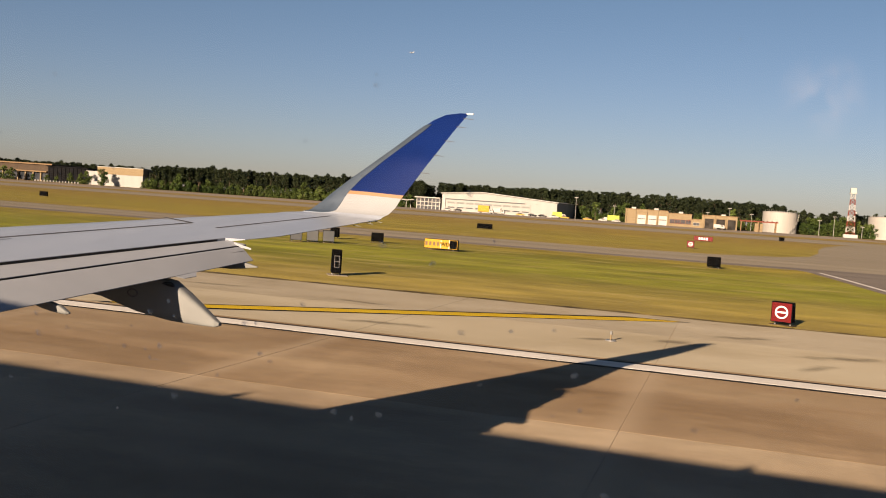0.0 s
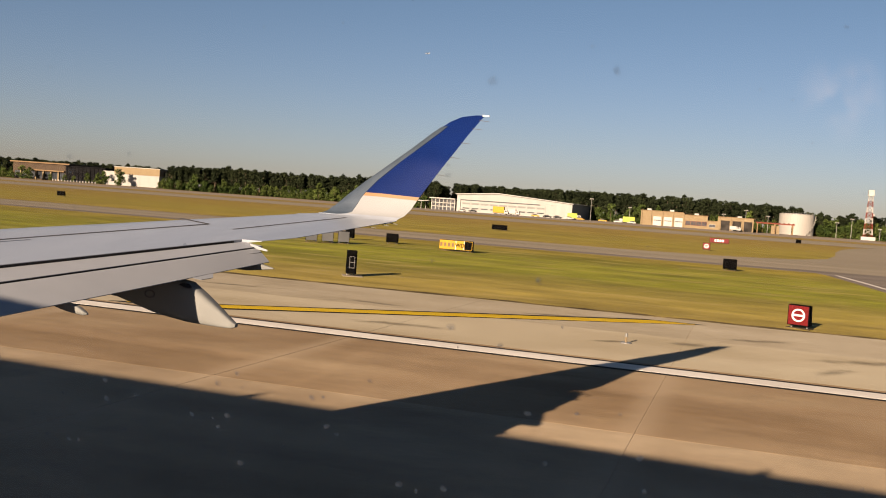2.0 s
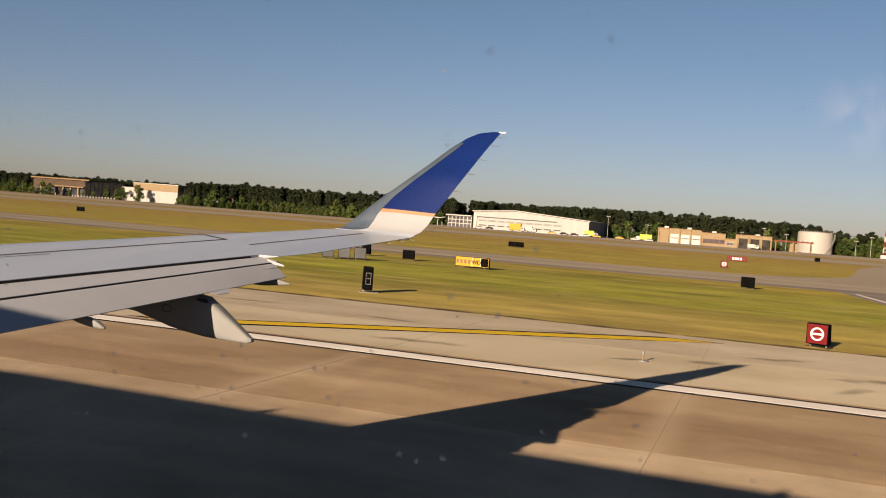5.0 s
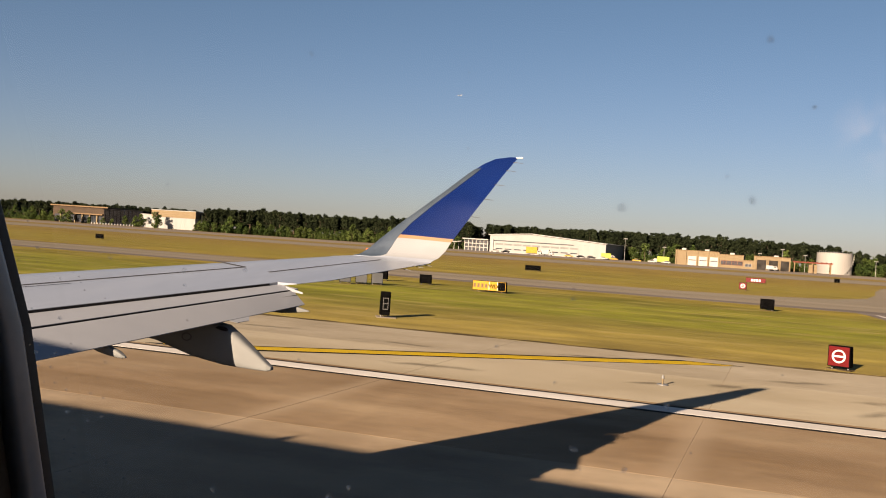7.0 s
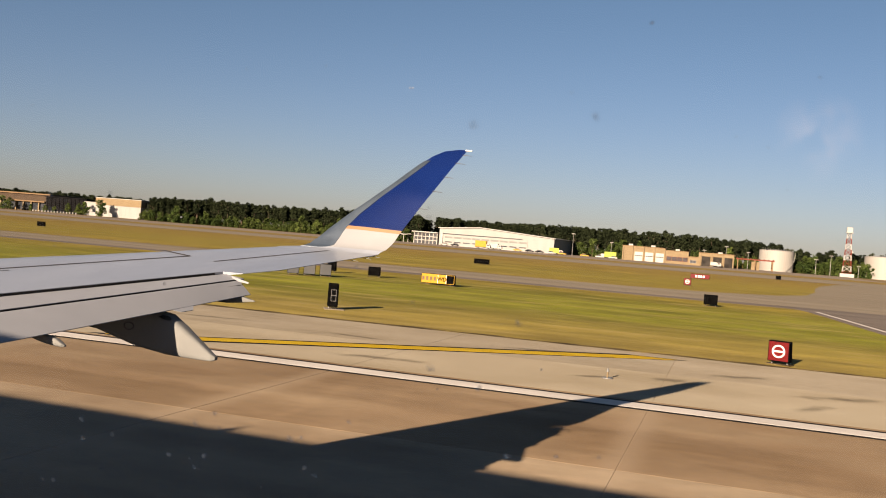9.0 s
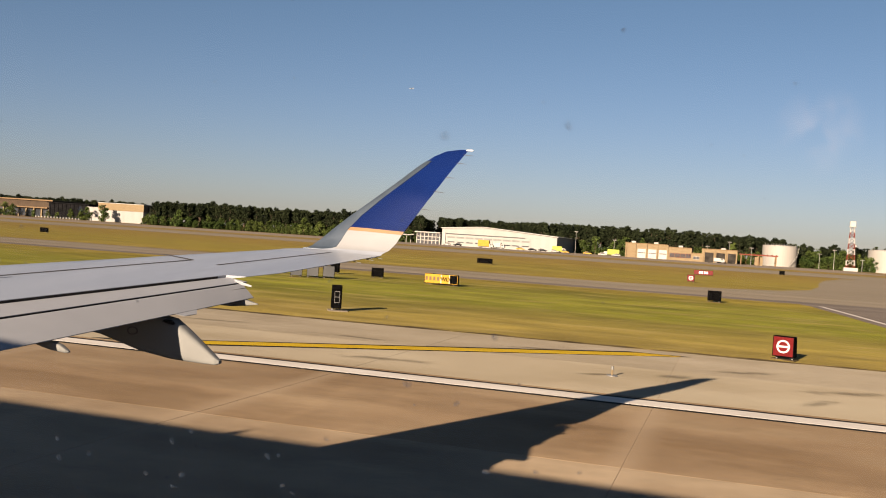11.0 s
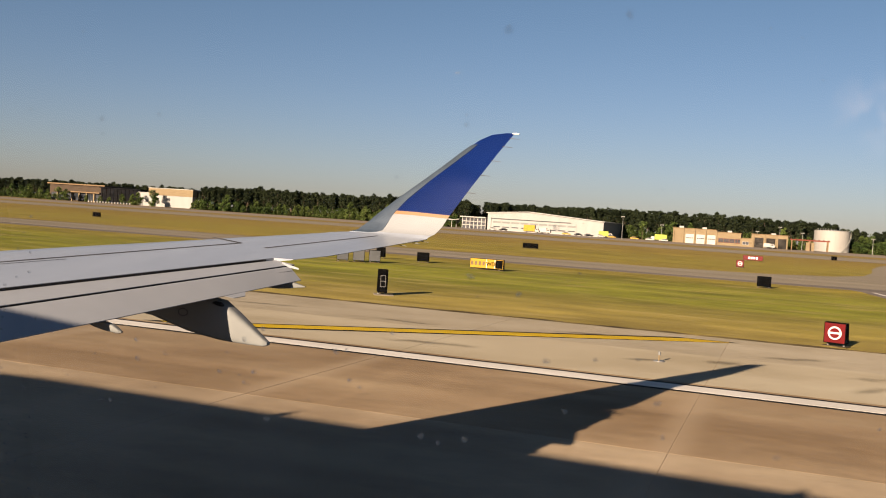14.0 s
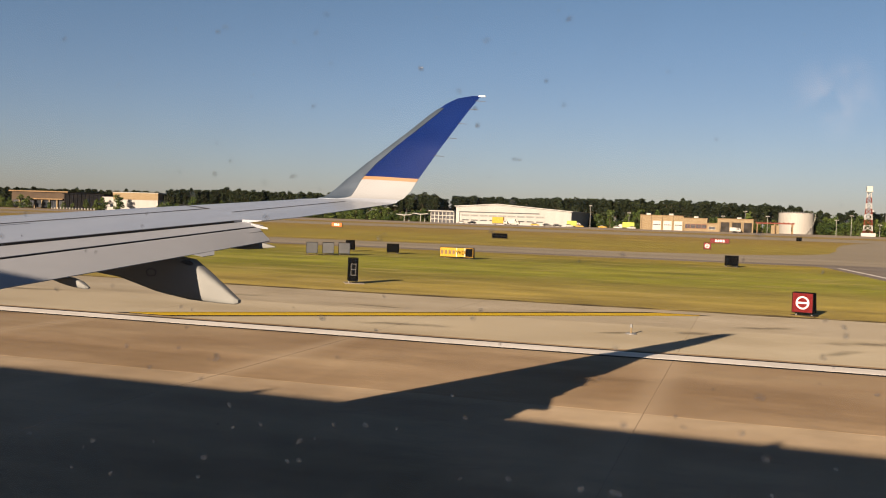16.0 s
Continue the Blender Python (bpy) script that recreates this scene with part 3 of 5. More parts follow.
# bare soil along the worn edge of the turf
rnd = random.Random(8)
bm = bmesh.new()
xs = [-620 + 0.9 * i for i in range(800)]
near = [(x, GRASS_Y - 0.05 + rnd.uniform(-0.10, 0.08), 0.006) for x in xs]
far = [(x, GRASS_Y + 0.14 + rnd.uniform(-0.16, 0.22), 0.03) for x in xs]
a, b = [[bm.verts.new(p) for p in r] for r in (near, far)]
for i in range(len(xs) - 1):
    bm.faces.new((a[i], a[i + 1], b[i + 1], b[i]))
tagged(part("soil_edge", bm, M["soil"]), "thin ragged strip of dark soil along the turf", "soil", kind="structure")

# dark soaked-in stains and scuffs on the shoulder
for x, y, a, b, turn in ((-6.0, 30.9, 1.9, 0.34, 14), (-11.5, 29.0, 1.6, 0.30, -10), (0.6, 29.6, 1.9, 0.5, 24), (3.2, 27.2, 2.2, 0.6, 30), (-17.5, 30.0, 2.8, 0.4, 6), (-3.2, 26.0, 1.3, 0.32, 35), (2.2, 24.6, 1.3, 0.45, 60), (-24, 27.5, 3.0, 0.6, 12),
                         (-1.2, 27.0, 1.1, 0.8, 10), (-9.0, 24.6, 2.4, 0.5, 8)):
    bm = bmesh.new()
    bmesh.ops.create_grid(bm, x_segments=2, y_segments=2, size=1.0)
    st = tagged(part("stain", bm, M["stain"]), "soft dark stain soaked into the concrete", "stain", group="stains", kind="structure")
    st.matrix_basis = pose(x, y, 0.006, 0, 0, turn) @ Matrix.Diagonal((a, b, 1, 1))


# ---------- the aircraft ----------
aircraft = thing("aircraft", "regional jet with grey wing and blue-tipped winglet standing on the runway", "aircraft")
YC, ZC, RAD = -1.278, 2.998, 1.5         # fuselage axis
WIN_X, WIN_Z, WIN_W, WIN_H = -0.006, 3.32, 0.1613, 0.44


def plane_z(y):
    return 2.15 + 0.085 * y


def lead(y):
    return -7.29 + 0.432 * (y - 8.15)


def gap_front(y):
    return -4.97 + 0.257 * (y - 8.73)


def airfoil(le, te, z_le, z_te, depth, y, rear=0.02, crown=0.0):
    """One section: rounded nose, nearly flat top, deeper belly, a rear face of the given height."""
    c = te - le
    up = [(0.0, -0.020), (0.008, -0.008), (0.03, 0.0)] + [(u, crown * math.sin(math.pi * u) * 0.6) for u in (0.12, 0.3, 0.5, 0.7, 0.88, 1.0)]
    lo = [(u, -depth * math.sin(math.pi * min(1, u ** 0.7)) ** 0.8 - rear / c * u) for u in (1.0, 0.85, 0.65, 0.45, 0.28, 0.14, 0.05, 0.01)]
    pts = []
    for u, v in up + lo:
        pts.append((le + c * u, y, lerp(z_le, z_te, u) + v * c))
    return pts


def wing_part(name, ys, fle, fte, dz_le, dz_te, depth, rear, material, label, crown=0.0):
    fine_ys = [lerp(a, b, i / 4) for a, b in zip(ys, ys[1:]) for i in range(4)] + [ys[-1]]
    rings = [airfoil(fle(y), fte(y), plane_z(y) + dz_le, plane_z(y) + dz_te, depth, y, rear, crown) for y in fine_ys]
    ob = part(name, loft(bmesh.new(), rings), material, aircraft, label)
    ob.data.polygons.foreach_set("use_smooth", [True] * len(ob.data.polygons))
    ob.data.set_sharp_from_angle(angle=radians(24))
    return ob


inner_ys = [-0.2, 1.5, 3.0, 4.5, 6.0, 7.4, 8.72]
wing_part("wing_box", inner_ys, lead, gap_front, 0.0, 0.0, 0.07, 0.16, M["wing"], "smooth light grey upper wing skin")
outer_te = lambda y: lerp(-4.65, -4.36, (y - 8.57) / 3.13) - 0.11 * max(0.0, 1 - (y - 8.72) / 0.5)
wing_part("outer_wing", [8.72, 9.22, 9.4, 10.2, 11.0, 11.6], lead, outer_te, 0.0, 0.0, 0.055, 0.006, M["wing"], "light grey outer wing with aileron")
vane_front = lambda y: gap_front(y) + 0.029
vane_back = lambda y: lerp(-5.24, -4.75, (y - 5.88) / 2.66)
wing_part("flap_vane", [-0.2, 2.0, 4.0, 6.0, 8.70], vane_front, vane_back, -0.020, -0.046, 0.05, 0.03, M["flap"], "narrow forward flap segment")
flap_front = lambda y: vane_back(y) + 0.019
flap_back = lambda y: lerp(-4.85, -4.58, (y - 5.45) / 3.11)
wing_part("flap", [-0.2, 2.0, 4.0, 6.0, 8.60], flap_front, flap_back, -0.055, -0.185, 0.05, 0.006, M["flap"], "grey trailing-edge flap set for take-off")
tab = [(y, flap_back(y)) for y in (7.38, 7.44, 7.60, 7.68)]
rings = [[(x - 0.12, y, plane_z(y) - 0.138 - d) for y, x in tab] + [(x + e, y, plane_z(y) - 0.187 - 0.45 * e - d) for (y, x), e in zip(reversed(tab), (0.0, 0.055, 0.05, 0.0))] for d in (0.0, 0.005)]
part("flap_tab", loft(bmesh.new(), rings), M["flap"], aircraft, "small grey plate behind the flap fairing")
# near-black plates paint the slots' shade; added floors stop sun leaking through
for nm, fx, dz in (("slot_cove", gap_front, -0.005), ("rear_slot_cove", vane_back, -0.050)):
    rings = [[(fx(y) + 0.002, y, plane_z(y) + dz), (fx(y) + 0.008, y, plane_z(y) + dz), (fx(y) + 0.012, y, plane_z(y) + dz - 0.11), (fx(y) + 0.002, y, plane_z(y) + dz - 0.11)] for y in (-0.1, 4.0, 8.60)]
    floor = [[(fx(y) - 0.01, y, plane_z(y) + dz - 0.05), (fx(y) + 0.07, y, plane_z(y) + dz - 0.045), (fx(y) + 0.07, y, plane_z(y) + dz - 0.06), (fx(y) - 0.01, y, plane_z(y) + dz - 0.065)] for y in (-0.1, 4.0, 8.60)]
    part("slot_floor", loft(bmesh.new(), floor), M["slot_shade"], aircraft, "near-black plate painting the shade in the slot between wing and flap")
    part(nm, loft(bmesh.new(), rings), M["slot_shade"], aircraft, "near-black plate painting the shade in the slot between wing and flap")

# panel seams
for nm, pts, w in (("panel_seam", [(-8.9, 0.3), (-6.67, 7.46), (-5.98, 9.70), (-6.57, 10.02)], 0.05), ("aileron_seam", [(-5.50, 9.42), (-4.97, 12.0)], 0.04), ("panel_seam", [(-8.4, 2.0), (-6.52, 7.44)], 0.02)):
    bm = bmesh.new()
    for (xa, ya), (xb, yb) in zip(pts, pts[1:]):
        steps = 6
        for i in range(steps):
            p, q = [(lerp(xa, xb, s / steps), lerp(ya, yb, s / steps)) for s in (i, i + 1)]
            dirn = Vector((xb - xa, yb - ya)).normalized()
            n = Vector((dirn.y, -dirn.x)) * w / 2
            top = []
            for (x, y), s in ((p, 1), (q, 1), (q, -1), (p, -1)):
                X, Y = x + n.x * s, y + n.y * s
                top.append((X, Y, plane_z(Y) + 0.004))
            bm.faces.new([bm.verts.new(v) for v in top])
    part(nm, bm, M["line"], aircraft, "thin dark panel seam")

# winglet: leading and trailing edge by height
WL = [(3.100, -5.80, 11.30, -4.385, 11.30), (3.138, -5.80, 11.60, -4.37, 11.60), (3.158, -5.65, 11.93, -4.37, 11.64), (3.178, -5.57, 11.96, -4.37, 11.74), (3.20, -5.53, 11.98, -4.36, 11.85), (3.30, -5.42, 12.05, -4.32, 12.01), (3.42, -5.32, 12.13, -4.285, 12.11), (3.47, -5.275, 12.16, -4.265, 12.15),
      (3.64, -5.12, 12.30, -4.20, 12.30), (3.89, -4.88, 12.51, -4.10, 12.51), (4.14, -4.64, 12.72, -3.99, 12.72), (4.41, -4.40, 12.95, -3.875, 12.95), (4.58, -4.22, 13.09, -3.79, 13.09), (4.67, -4.06, 13.165, -3.745, 13.165), (4.705, -3.86, 13.195, -3.72, 13.195)]


def winglet_at(z):
    for a, b in zip(WL, WL[1:]):
        if z <= b[0]:
            t = (z - a[0]) / (b[0] - a[0])
            return [lerp(p, q, t) for p, q in zip(a, b)]
    return list(WL[-1])


def winglet_ring(z, grow=0.0, u0=0.0, u1=1.0):
    """Section of the winglet at a height; its thickness stands across the canted plane."""
    zz, lx, ly, tx, ty = winglet_at(z)
    cant = min(1.0, max(0.0, (z - 3.155) / 0.18))
    n = Vector((0, lerp(0.0, -0.76, cant), lerp(1.0, 0.65, cant))).normalized()
    chord = tx - lx
    shape = [(0.0, 0.0), (0.02, 0.016), (0.08, 0.028), (0.25, 0.036), (0.5, 0.03), (0.8, 0.013), (1.0, 0.003)]
    ring = []
    side = [(u, v) for u, v in shape if u0 <= u <= u1]
    if u1 < 1.0:
        side.append((u1, 0.030))
    for u, v in side + [(u, -v) for u, v in reversed(side) if v > 0]:
        off = v * chord * (max(0.08, cant) if v > 0 else 1.0) + (grow if v >= 0 else -grow)
        ring.append(Vector((lx + chord * u, lerp(ly, ty, u), zz)) + n * off)
    return ring


def smoothed(ob):
    ob.data.polygons.foreach_set("use_smooth", [True] * len(ob.data.polygons))
    ob.data.set_sharp_from_angle(angle=radians(30))
    return ob


def winglet_piece(name, zs, material, label, **kw):
    zs = [lerp(a, b, i / 3) for a, b in zip(zs, zs[1:]) for i in range(3)] + [zs[-1]]
    return smoothed(part(name, loft(bmesh.new(), [winglet_ring(z, **kw) for z in zs]), material, winglet_root, label))


winglet_root = part("winglet", loft(bmesh.new(), [winglet_ring(z) for z in (3.178, 3.20, 3.24, 3.30, 3.36, 3.42)]), M["white_gloss"], aircraft, "white lower part of the upturned winglet")
smoothed(winglet_root)
winglet_piece("root_fillet", [3.100, 3.139, 3.158, 3.178], M["wing"], "grey curved root of the winglet")
winglet_piece("gold_band", [3.42, 3.466], M["gold_band"], "thin gold band across the winglet")
winglet_piece("blue_panel", [3.466, 3.64, 3.89, 4.14, 4.41, 4.58, 4.67, 4.704], M["blue_gloss"], "deep blue painted winglet panel")
bm = bmesh.new()
rings = []
for z, wide in ((3.160, 0.24), (3.178, 0.30), (3.20, 0.33), (3.30, 0.29), (3.42, 0.25), (3.64, 0.2), (3.89, 0.18), (4.14, 0.19), (4.41, 0.23), (4.50, 0.20)):
    zz, lx, ly, tx, ty = winglet_at(z)
    cant = min(1.0, max(0.0, (z - 3.155) / 0.18))
    n = Vector((0, lerp(0.0, -0.76, cant), lerp(1.0, 0.65, cant))).normalized()
    side = [(wide * u, max(0.1, cant) * 0.038 * math.sin(math.pi / 2 * min(1, (wide * u / 0.25) ** 0.5)) * (tx - lx) + 0.005) for u in (0.02, 0.15, 0.4, 0.7, 1.0)]
    rings.append([Vector((lx - 0.006 + (tx - lx) * u, lerp(ly, ty, u), zz)) + n * v for u, v in side] + [Vector((lx - 0.006 + (tx - lx) * u, lerp(ly, ty, u), zz)) - n * v for u, v in reversed(side)])
loft(bm, rings)
smoothed(part("leading_edge", bm, M["bare_metal"], winglet_root, "dull metal leading-edge strip"))
bm = boxed(-3.76, -3.655, 13.175, 13.205, 4.69, 4.712, 0.008)
part("tip_light", bm, M["sign_white"], winglet_root, "small white tip light housing")
for z in (4.63, 4.50, 4.28, 4.06, 3.80):
    zz, lx, ly, tx, ty = winglet_at(z)
    part("static_wick", rod(bmesh.new(), (tx - 0.02, ty, zz), (tx + 0.13, ty + 0.0, zz - 0.012), 0.005, 0.003, 5), M["line"], winglet_root)
for y in (10.9, 11.25, 11.5):
    part("static_wick", rod(bmesh.new(), (outer_te(y) - 0.03, y, plane_z(y) - 0.02), (outer_te(y) + 0.07, y, plane_z(y) - 0.03), 0.005, 0.003, 5), M["fairing"], aircraft)


def canoe(name, pts, width, material, label):
    """A flap-track fairing: side profile of top and bottom heights along x, rounded across."""
    rings = []
    for x, y, zb, zt, w in pts:
        zc, h = (zb + zt) / 2, (zt - zb) / 2
        rings.append([(x, y + width * w * math.copysign(abs(math.cos(a)) ** 0.5, math.cos(a)), zc + h * math.copysign(abs(math.sin(a)) ** 0.45, math.sin(a))) for a in [2 * math.pi * (i + 0.5) / 28 for i in range(28)]])
    return part(name, loft(bmesh.new(), rings), material, aircraft, label)


FY = 7.30
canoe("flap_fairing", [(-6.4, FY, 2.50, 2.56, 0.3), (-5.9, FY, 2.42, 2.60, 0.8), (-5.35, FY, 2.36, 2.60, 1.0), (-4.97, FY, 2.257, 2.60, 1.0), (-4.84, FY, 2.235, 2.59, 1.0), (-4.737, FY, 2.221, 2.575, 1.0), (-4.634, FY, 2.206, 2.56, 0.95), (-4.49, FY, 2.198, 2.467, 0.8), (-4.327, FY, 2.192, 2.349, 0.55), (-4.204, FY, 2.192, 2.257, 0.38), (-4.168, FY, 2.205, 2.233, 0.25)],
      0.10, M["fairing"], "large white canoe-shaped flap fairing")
canoe("small_fairing", [(-5.05, 6.0, 2.43, 2.45, 0.4), (-4.93, 6.0, 2.40, 2.455, 1.0), (-4.85, 6.0, 2.384, 2.45, 1.0), (-4.77, 6.0, 2.374, 2.43, 0.8), (-4.72, 6.0, 2.371, 2.40, 0.6), (-4.698, 6.0, 2.376, 2.388, 0.3)], 0.035, M["fairing"], "small pale flap hinge fairing")
canoe("small_fairing", [(-5.0, 8.48, 2.60, 2.65, 0.4), (-4.75, 8.48, 2.60, 2.67, 1.0), (-4.60, 8.48, 2.615, 2.68, 0.8), (-4.50, 8.48, 2.63, 2.655, 0.4), (-4.46, 8.48, 2.636, 2.646, 0.2)], 0.05, M["fairing"], "small pale flap hinge fairing")


# the vane's swept tip, standing over the flap's end
tip = [(-4.82, 8.628, 2.860), (-4.47, 8.34, 2.832), (-4.66, 8.488, 2.834)]
part("vane_tip", loft(bmesh.new(), [[(x, y, z - d) for x, y, z in tip] for d in (0.016, 0.0)]), M["flap"], aircraft, "swept grey tip of the flap segment")

# near-black patch painting the notch's shade, and oval access cover, on the large fairing
def side_patch(name, pts, thick, material, label):
    rings = [[EYE + (Vector((x, FY - 0.103 - off, z)) - EYE) * 1.022 for x, z in pts] for off in (0.0, thick)]
    return part(name, loft(bmesh.new(), rings), material, aircraft, label)


EYE = Vector((0, 0, 3.4))
side_patch("fairing_slot", [(-4.70, 2.535), (-4.66, 2.555), (-4.60, 2.552), (-4.565, 2.528), (-4.58, 2.512), (-4.63, 2.515)], 0.004, M["slot_shade"], "near-black patch painted for the shade in the fairing's notch")
for nm, r, th, mat in (("access_cover_rim", 0.036, 0.003, M["line"]), ("access_cover", 0.028, 0.004, M["fairing"])):
    side_patch(nm, [(-4.99 + 1.5 * r * math.cos(a), 2.428 + r * math.sin(a)) for a in [2 * math.pi * i / 20 for i in range(20)]], th, mat, "oval access cover on the fairing")
for ob in aircraft.children:
    if ob.name == "flap_fairing":
        ob.data.transform(Matrix.Translation(EYE) @ Matrix.Scale(1.022, 4) @ Matrix.Translation(-EYE))


# bring the wing in to its span, as seen from the seat
for ob in aircraft.children_recursive:
    for v in ob.data.vertices:
        aft = max(0.0, v.co.x - lead(v.co.y)) * min(1.0, max(0.0, 12.6 - v.co.y))      # the rear of the wing droops
        v.co = EYE + (v.co - EYE) * 0.94 * (1 + 0.031 * aft)


def hull(r_off, x0, x1):
    """Fuselage stations: x and radius scale."""
    st = [(-20.9, 0.05), (-20.6, 0.28), (-19.8, 0.60), (-18.6, 0.86), (-17.4, 0.97), (-16.0, 1.0), (-0.40, 1.0), (0.40, 1.0), (5.0, 1.0), (8.0, 0.86), (10.5, 0.55), (12.0, 0.25)]
    return [(x, max(0.02, s * RAD - r_off), s) for x, s in st if x0 <= x <= x1]


def ring_at(x, r, drop=0.0, k=48):
    return [(x, YC + r * math.cos(2 * math.pi * i / k), ZC + drop + r * math.sin(2 * math.pi * i / k)) for i in range(k)]


for nm, off, mat, lab in (("fuselage_skin", 0.0, M["fuselage"], "white painted fuselage skin"), ("cabin_wall", 0.11, M["lining"], "dim cabin wall lining")):
    for a, b in ((-21, -0.4), (0.4, 13)):
        bm = bmesh.new()
        loft(bm, [ring_at(x, r, 0.008 * max(0.0, -0.4 - x) - 0.35 * (1 - s)) for x, r, s in hull(off, a, b)], caps=False)
        if nm == "fuselage_skin":
            bm.verts.ensure_lookup_table()
            bm.faces.new(bm.verts[:48] if a < -1 else bm.verts[-48:])
        part(nm, bm, mat, aircraft, lab, smooth=True)
    # the stretch with the window: all round but for the window panel
    bm = bmesh.new()
    r = RAD - off
    arc = [radians(42) + radians(306) * i / 40 for i in range(41)]
    loft(bm, [[(x, YC + r * math.cos(a), ZC + r * math.sin(a)) for a in arc] for x in (-0.4, 0.4)], closed=False, caps=False)
    part(nm, bm, mat, aircraft, lab, smooth=True)


def oval(s):
    """The window's outline, grown by s: a rounded upright rectangle whose forward edge leans a little."""
    w, h, r = WIN_W + s, WIN_H + s, 0.085 + s
    pts = []
    for cx, cz, a0 in ((1, 1, 0), (-1, 1, 90), (-1, -1, 180), (1, -1, 270)):
        for i in range(9):
            a = radians(a0 + 90 * i / 8)
            pts.append((cx * (w - r) + r * math.cos(a), cz * (h - r) + r * math.sin(a)))
        (xa, za), nxt = pts[-1], {0: (-(w - r), h), 90: (-w, -(h - r)), 180: (w - r, -h), 270: (w, h - r)}[a0]
        n = 15
        for i in range(1, n):
            pts.append((lerp(xa, nxt[0], i / n), lerp(za, nxt[1], i / n)))
    out_y = lambda z: math.sqrt(RAD ** 2 - (z + WIN_Z - ZC) ** 2) - math.sqrt(RAD ** 2 - (3.37 - ZC) ** 2)
    lean = lambda x, z: x - (max(0.0, out_y(z)) * 1.15 + 0.0085 * (1 + math.tanh((z + WIN_Z - 3.415) / 0.07)) - min(0.02, 0.10 * max(0.0, 3.385 - z - WIN_Z)) if x < -0.05 else 0.0)
    return [(WIN_X + lean(x, z), WIN_Z + z) for x, z in pts]


def on_hull(r, x, z):
    return (x, YC + math.sqrt(max(0.0, r * r - (z - ZC) ** 2)), z)


def border(r):
    """The window panel's outer edge, on the hull, matched point by point to the oval."""
    z0, z1 = ZC + r * math.sin(radians(-12)), ZC + r * math.sin(radians(42))
    pts = []
    for x, z in oval(0.0):
        c, d = (x - WIN_X) / WIN_W, (z - WIN_Z) / WIN_H
        m = max(abs(c), abs(d))
        pts.append(on_hull(r, 0.4 * c / m, (z0 + z1) / 2 + (z1 - z0) / 2 * d / m))
    return pts


for nm, off, s, mat, lab in (("window_panel", 0.0, 0.016, M["fuselage"], "fuselage skin round the window"), ("window_lining", 0.11, 0.035, M["lining"], "dim lining panel round the window")):
    r = RAD - off
    mid = [tuple(lerp(Vector(a), Vector(b), 0.5)) for a, b in zip(border(r), [on_hull(r, x, z) for x, z in oval(s)])]
    mid = [on_hull(r, p[0], p[2]) for p in mid]
    part(nm, loft(bmesh.new(), [border(r), mid, [on_hull(r, x, z) for x, z in oval(s)]], caps=False), mat, aircraft, lab, smooth=True)
PANE_R = RAD - 0.014
window = part("cabin_window", loft(bmesh.new(), [[on_hull(RAD, x, z) for x, z in oval(0.016)], [on_hull(RAD - 0.008, x, z) for x, z in oval(0.006)], [on_hull(PANE_R, x, z) for x, z in oval(0.0)], [on_hull(PANE_R - 0.0025, x, z) for x, z in oval(0.0008)], [on_hull(PANE_R - 0.016, x, z) for x, z in oval(0.004)]], caps=False), M["rubber"], aircraft, "black rubber window seal", smooth=True)
part("retainer_bead", loft(bmesh.new(), [[on_hull(PANE_R - d, x, z) for x, z in oval(g)] for d, g in ((0.0026, 0.0008), (0.0030, -0.0006), (0.0042, -0.0013), (0.0058, -0.0010), (0.0074, -0.0012), (0.0088, -0.0005), (0.0094, 0.0012), (0.0096, 0.0024))], caps=False), M["bead"], window, "grey-blue rounded window retainer", smooth=True)
part("window_reveal", loft(bmesh.new(), [[on_hull(PANE_R - 0.016, x, z) for x, z in oval(0.004)], [on_hull(PANE_R - 0.020, x, z) for x, z in oval(0.011)], [on_hull(PANE_R - 0.05, x, z) for x, z in oval(0.022)], [on_hull(RAD - 0.11, x, z) for x, z in oval(0.035)]], caps=False), M["reveal"], window, "grey-blue plastic window reveal", smooth=True)
bm = bmesh.new()
inner = [bm.verts.new(on_hull(PANE_R, x, z)) for x, z in oval(-0.0005)]
rowz = [[bm.verts.new(on_hull(PANE_R, WIN_X + (x - WIN_X) * s, WIN_Z + (z - WIN_Z) * s)) for x, z in oval(0.0)] for s in (0.75, 0.4)]
hub = bm.verts.new(on_hull(PANE_R, WIN_X, WIN_Z))
for a, b in ((inner, rowz[0]), (rowz[0], rowz[1])):
    for i in range(len(inner)):
        bm.faces.new((a[i], a[(i + 1) % len(inner)], b[(i + 1) % len(inner)], b[i]))
for i in range(len(inner)):
    bm.faces.new((rowz[1][i], rowz[1][(i + 1) % len(inner)], hub))
glass = part("pane", bm, M["pane"], window, "clear acrylic window pane", smooth=True)
glass.visible_shadow = False
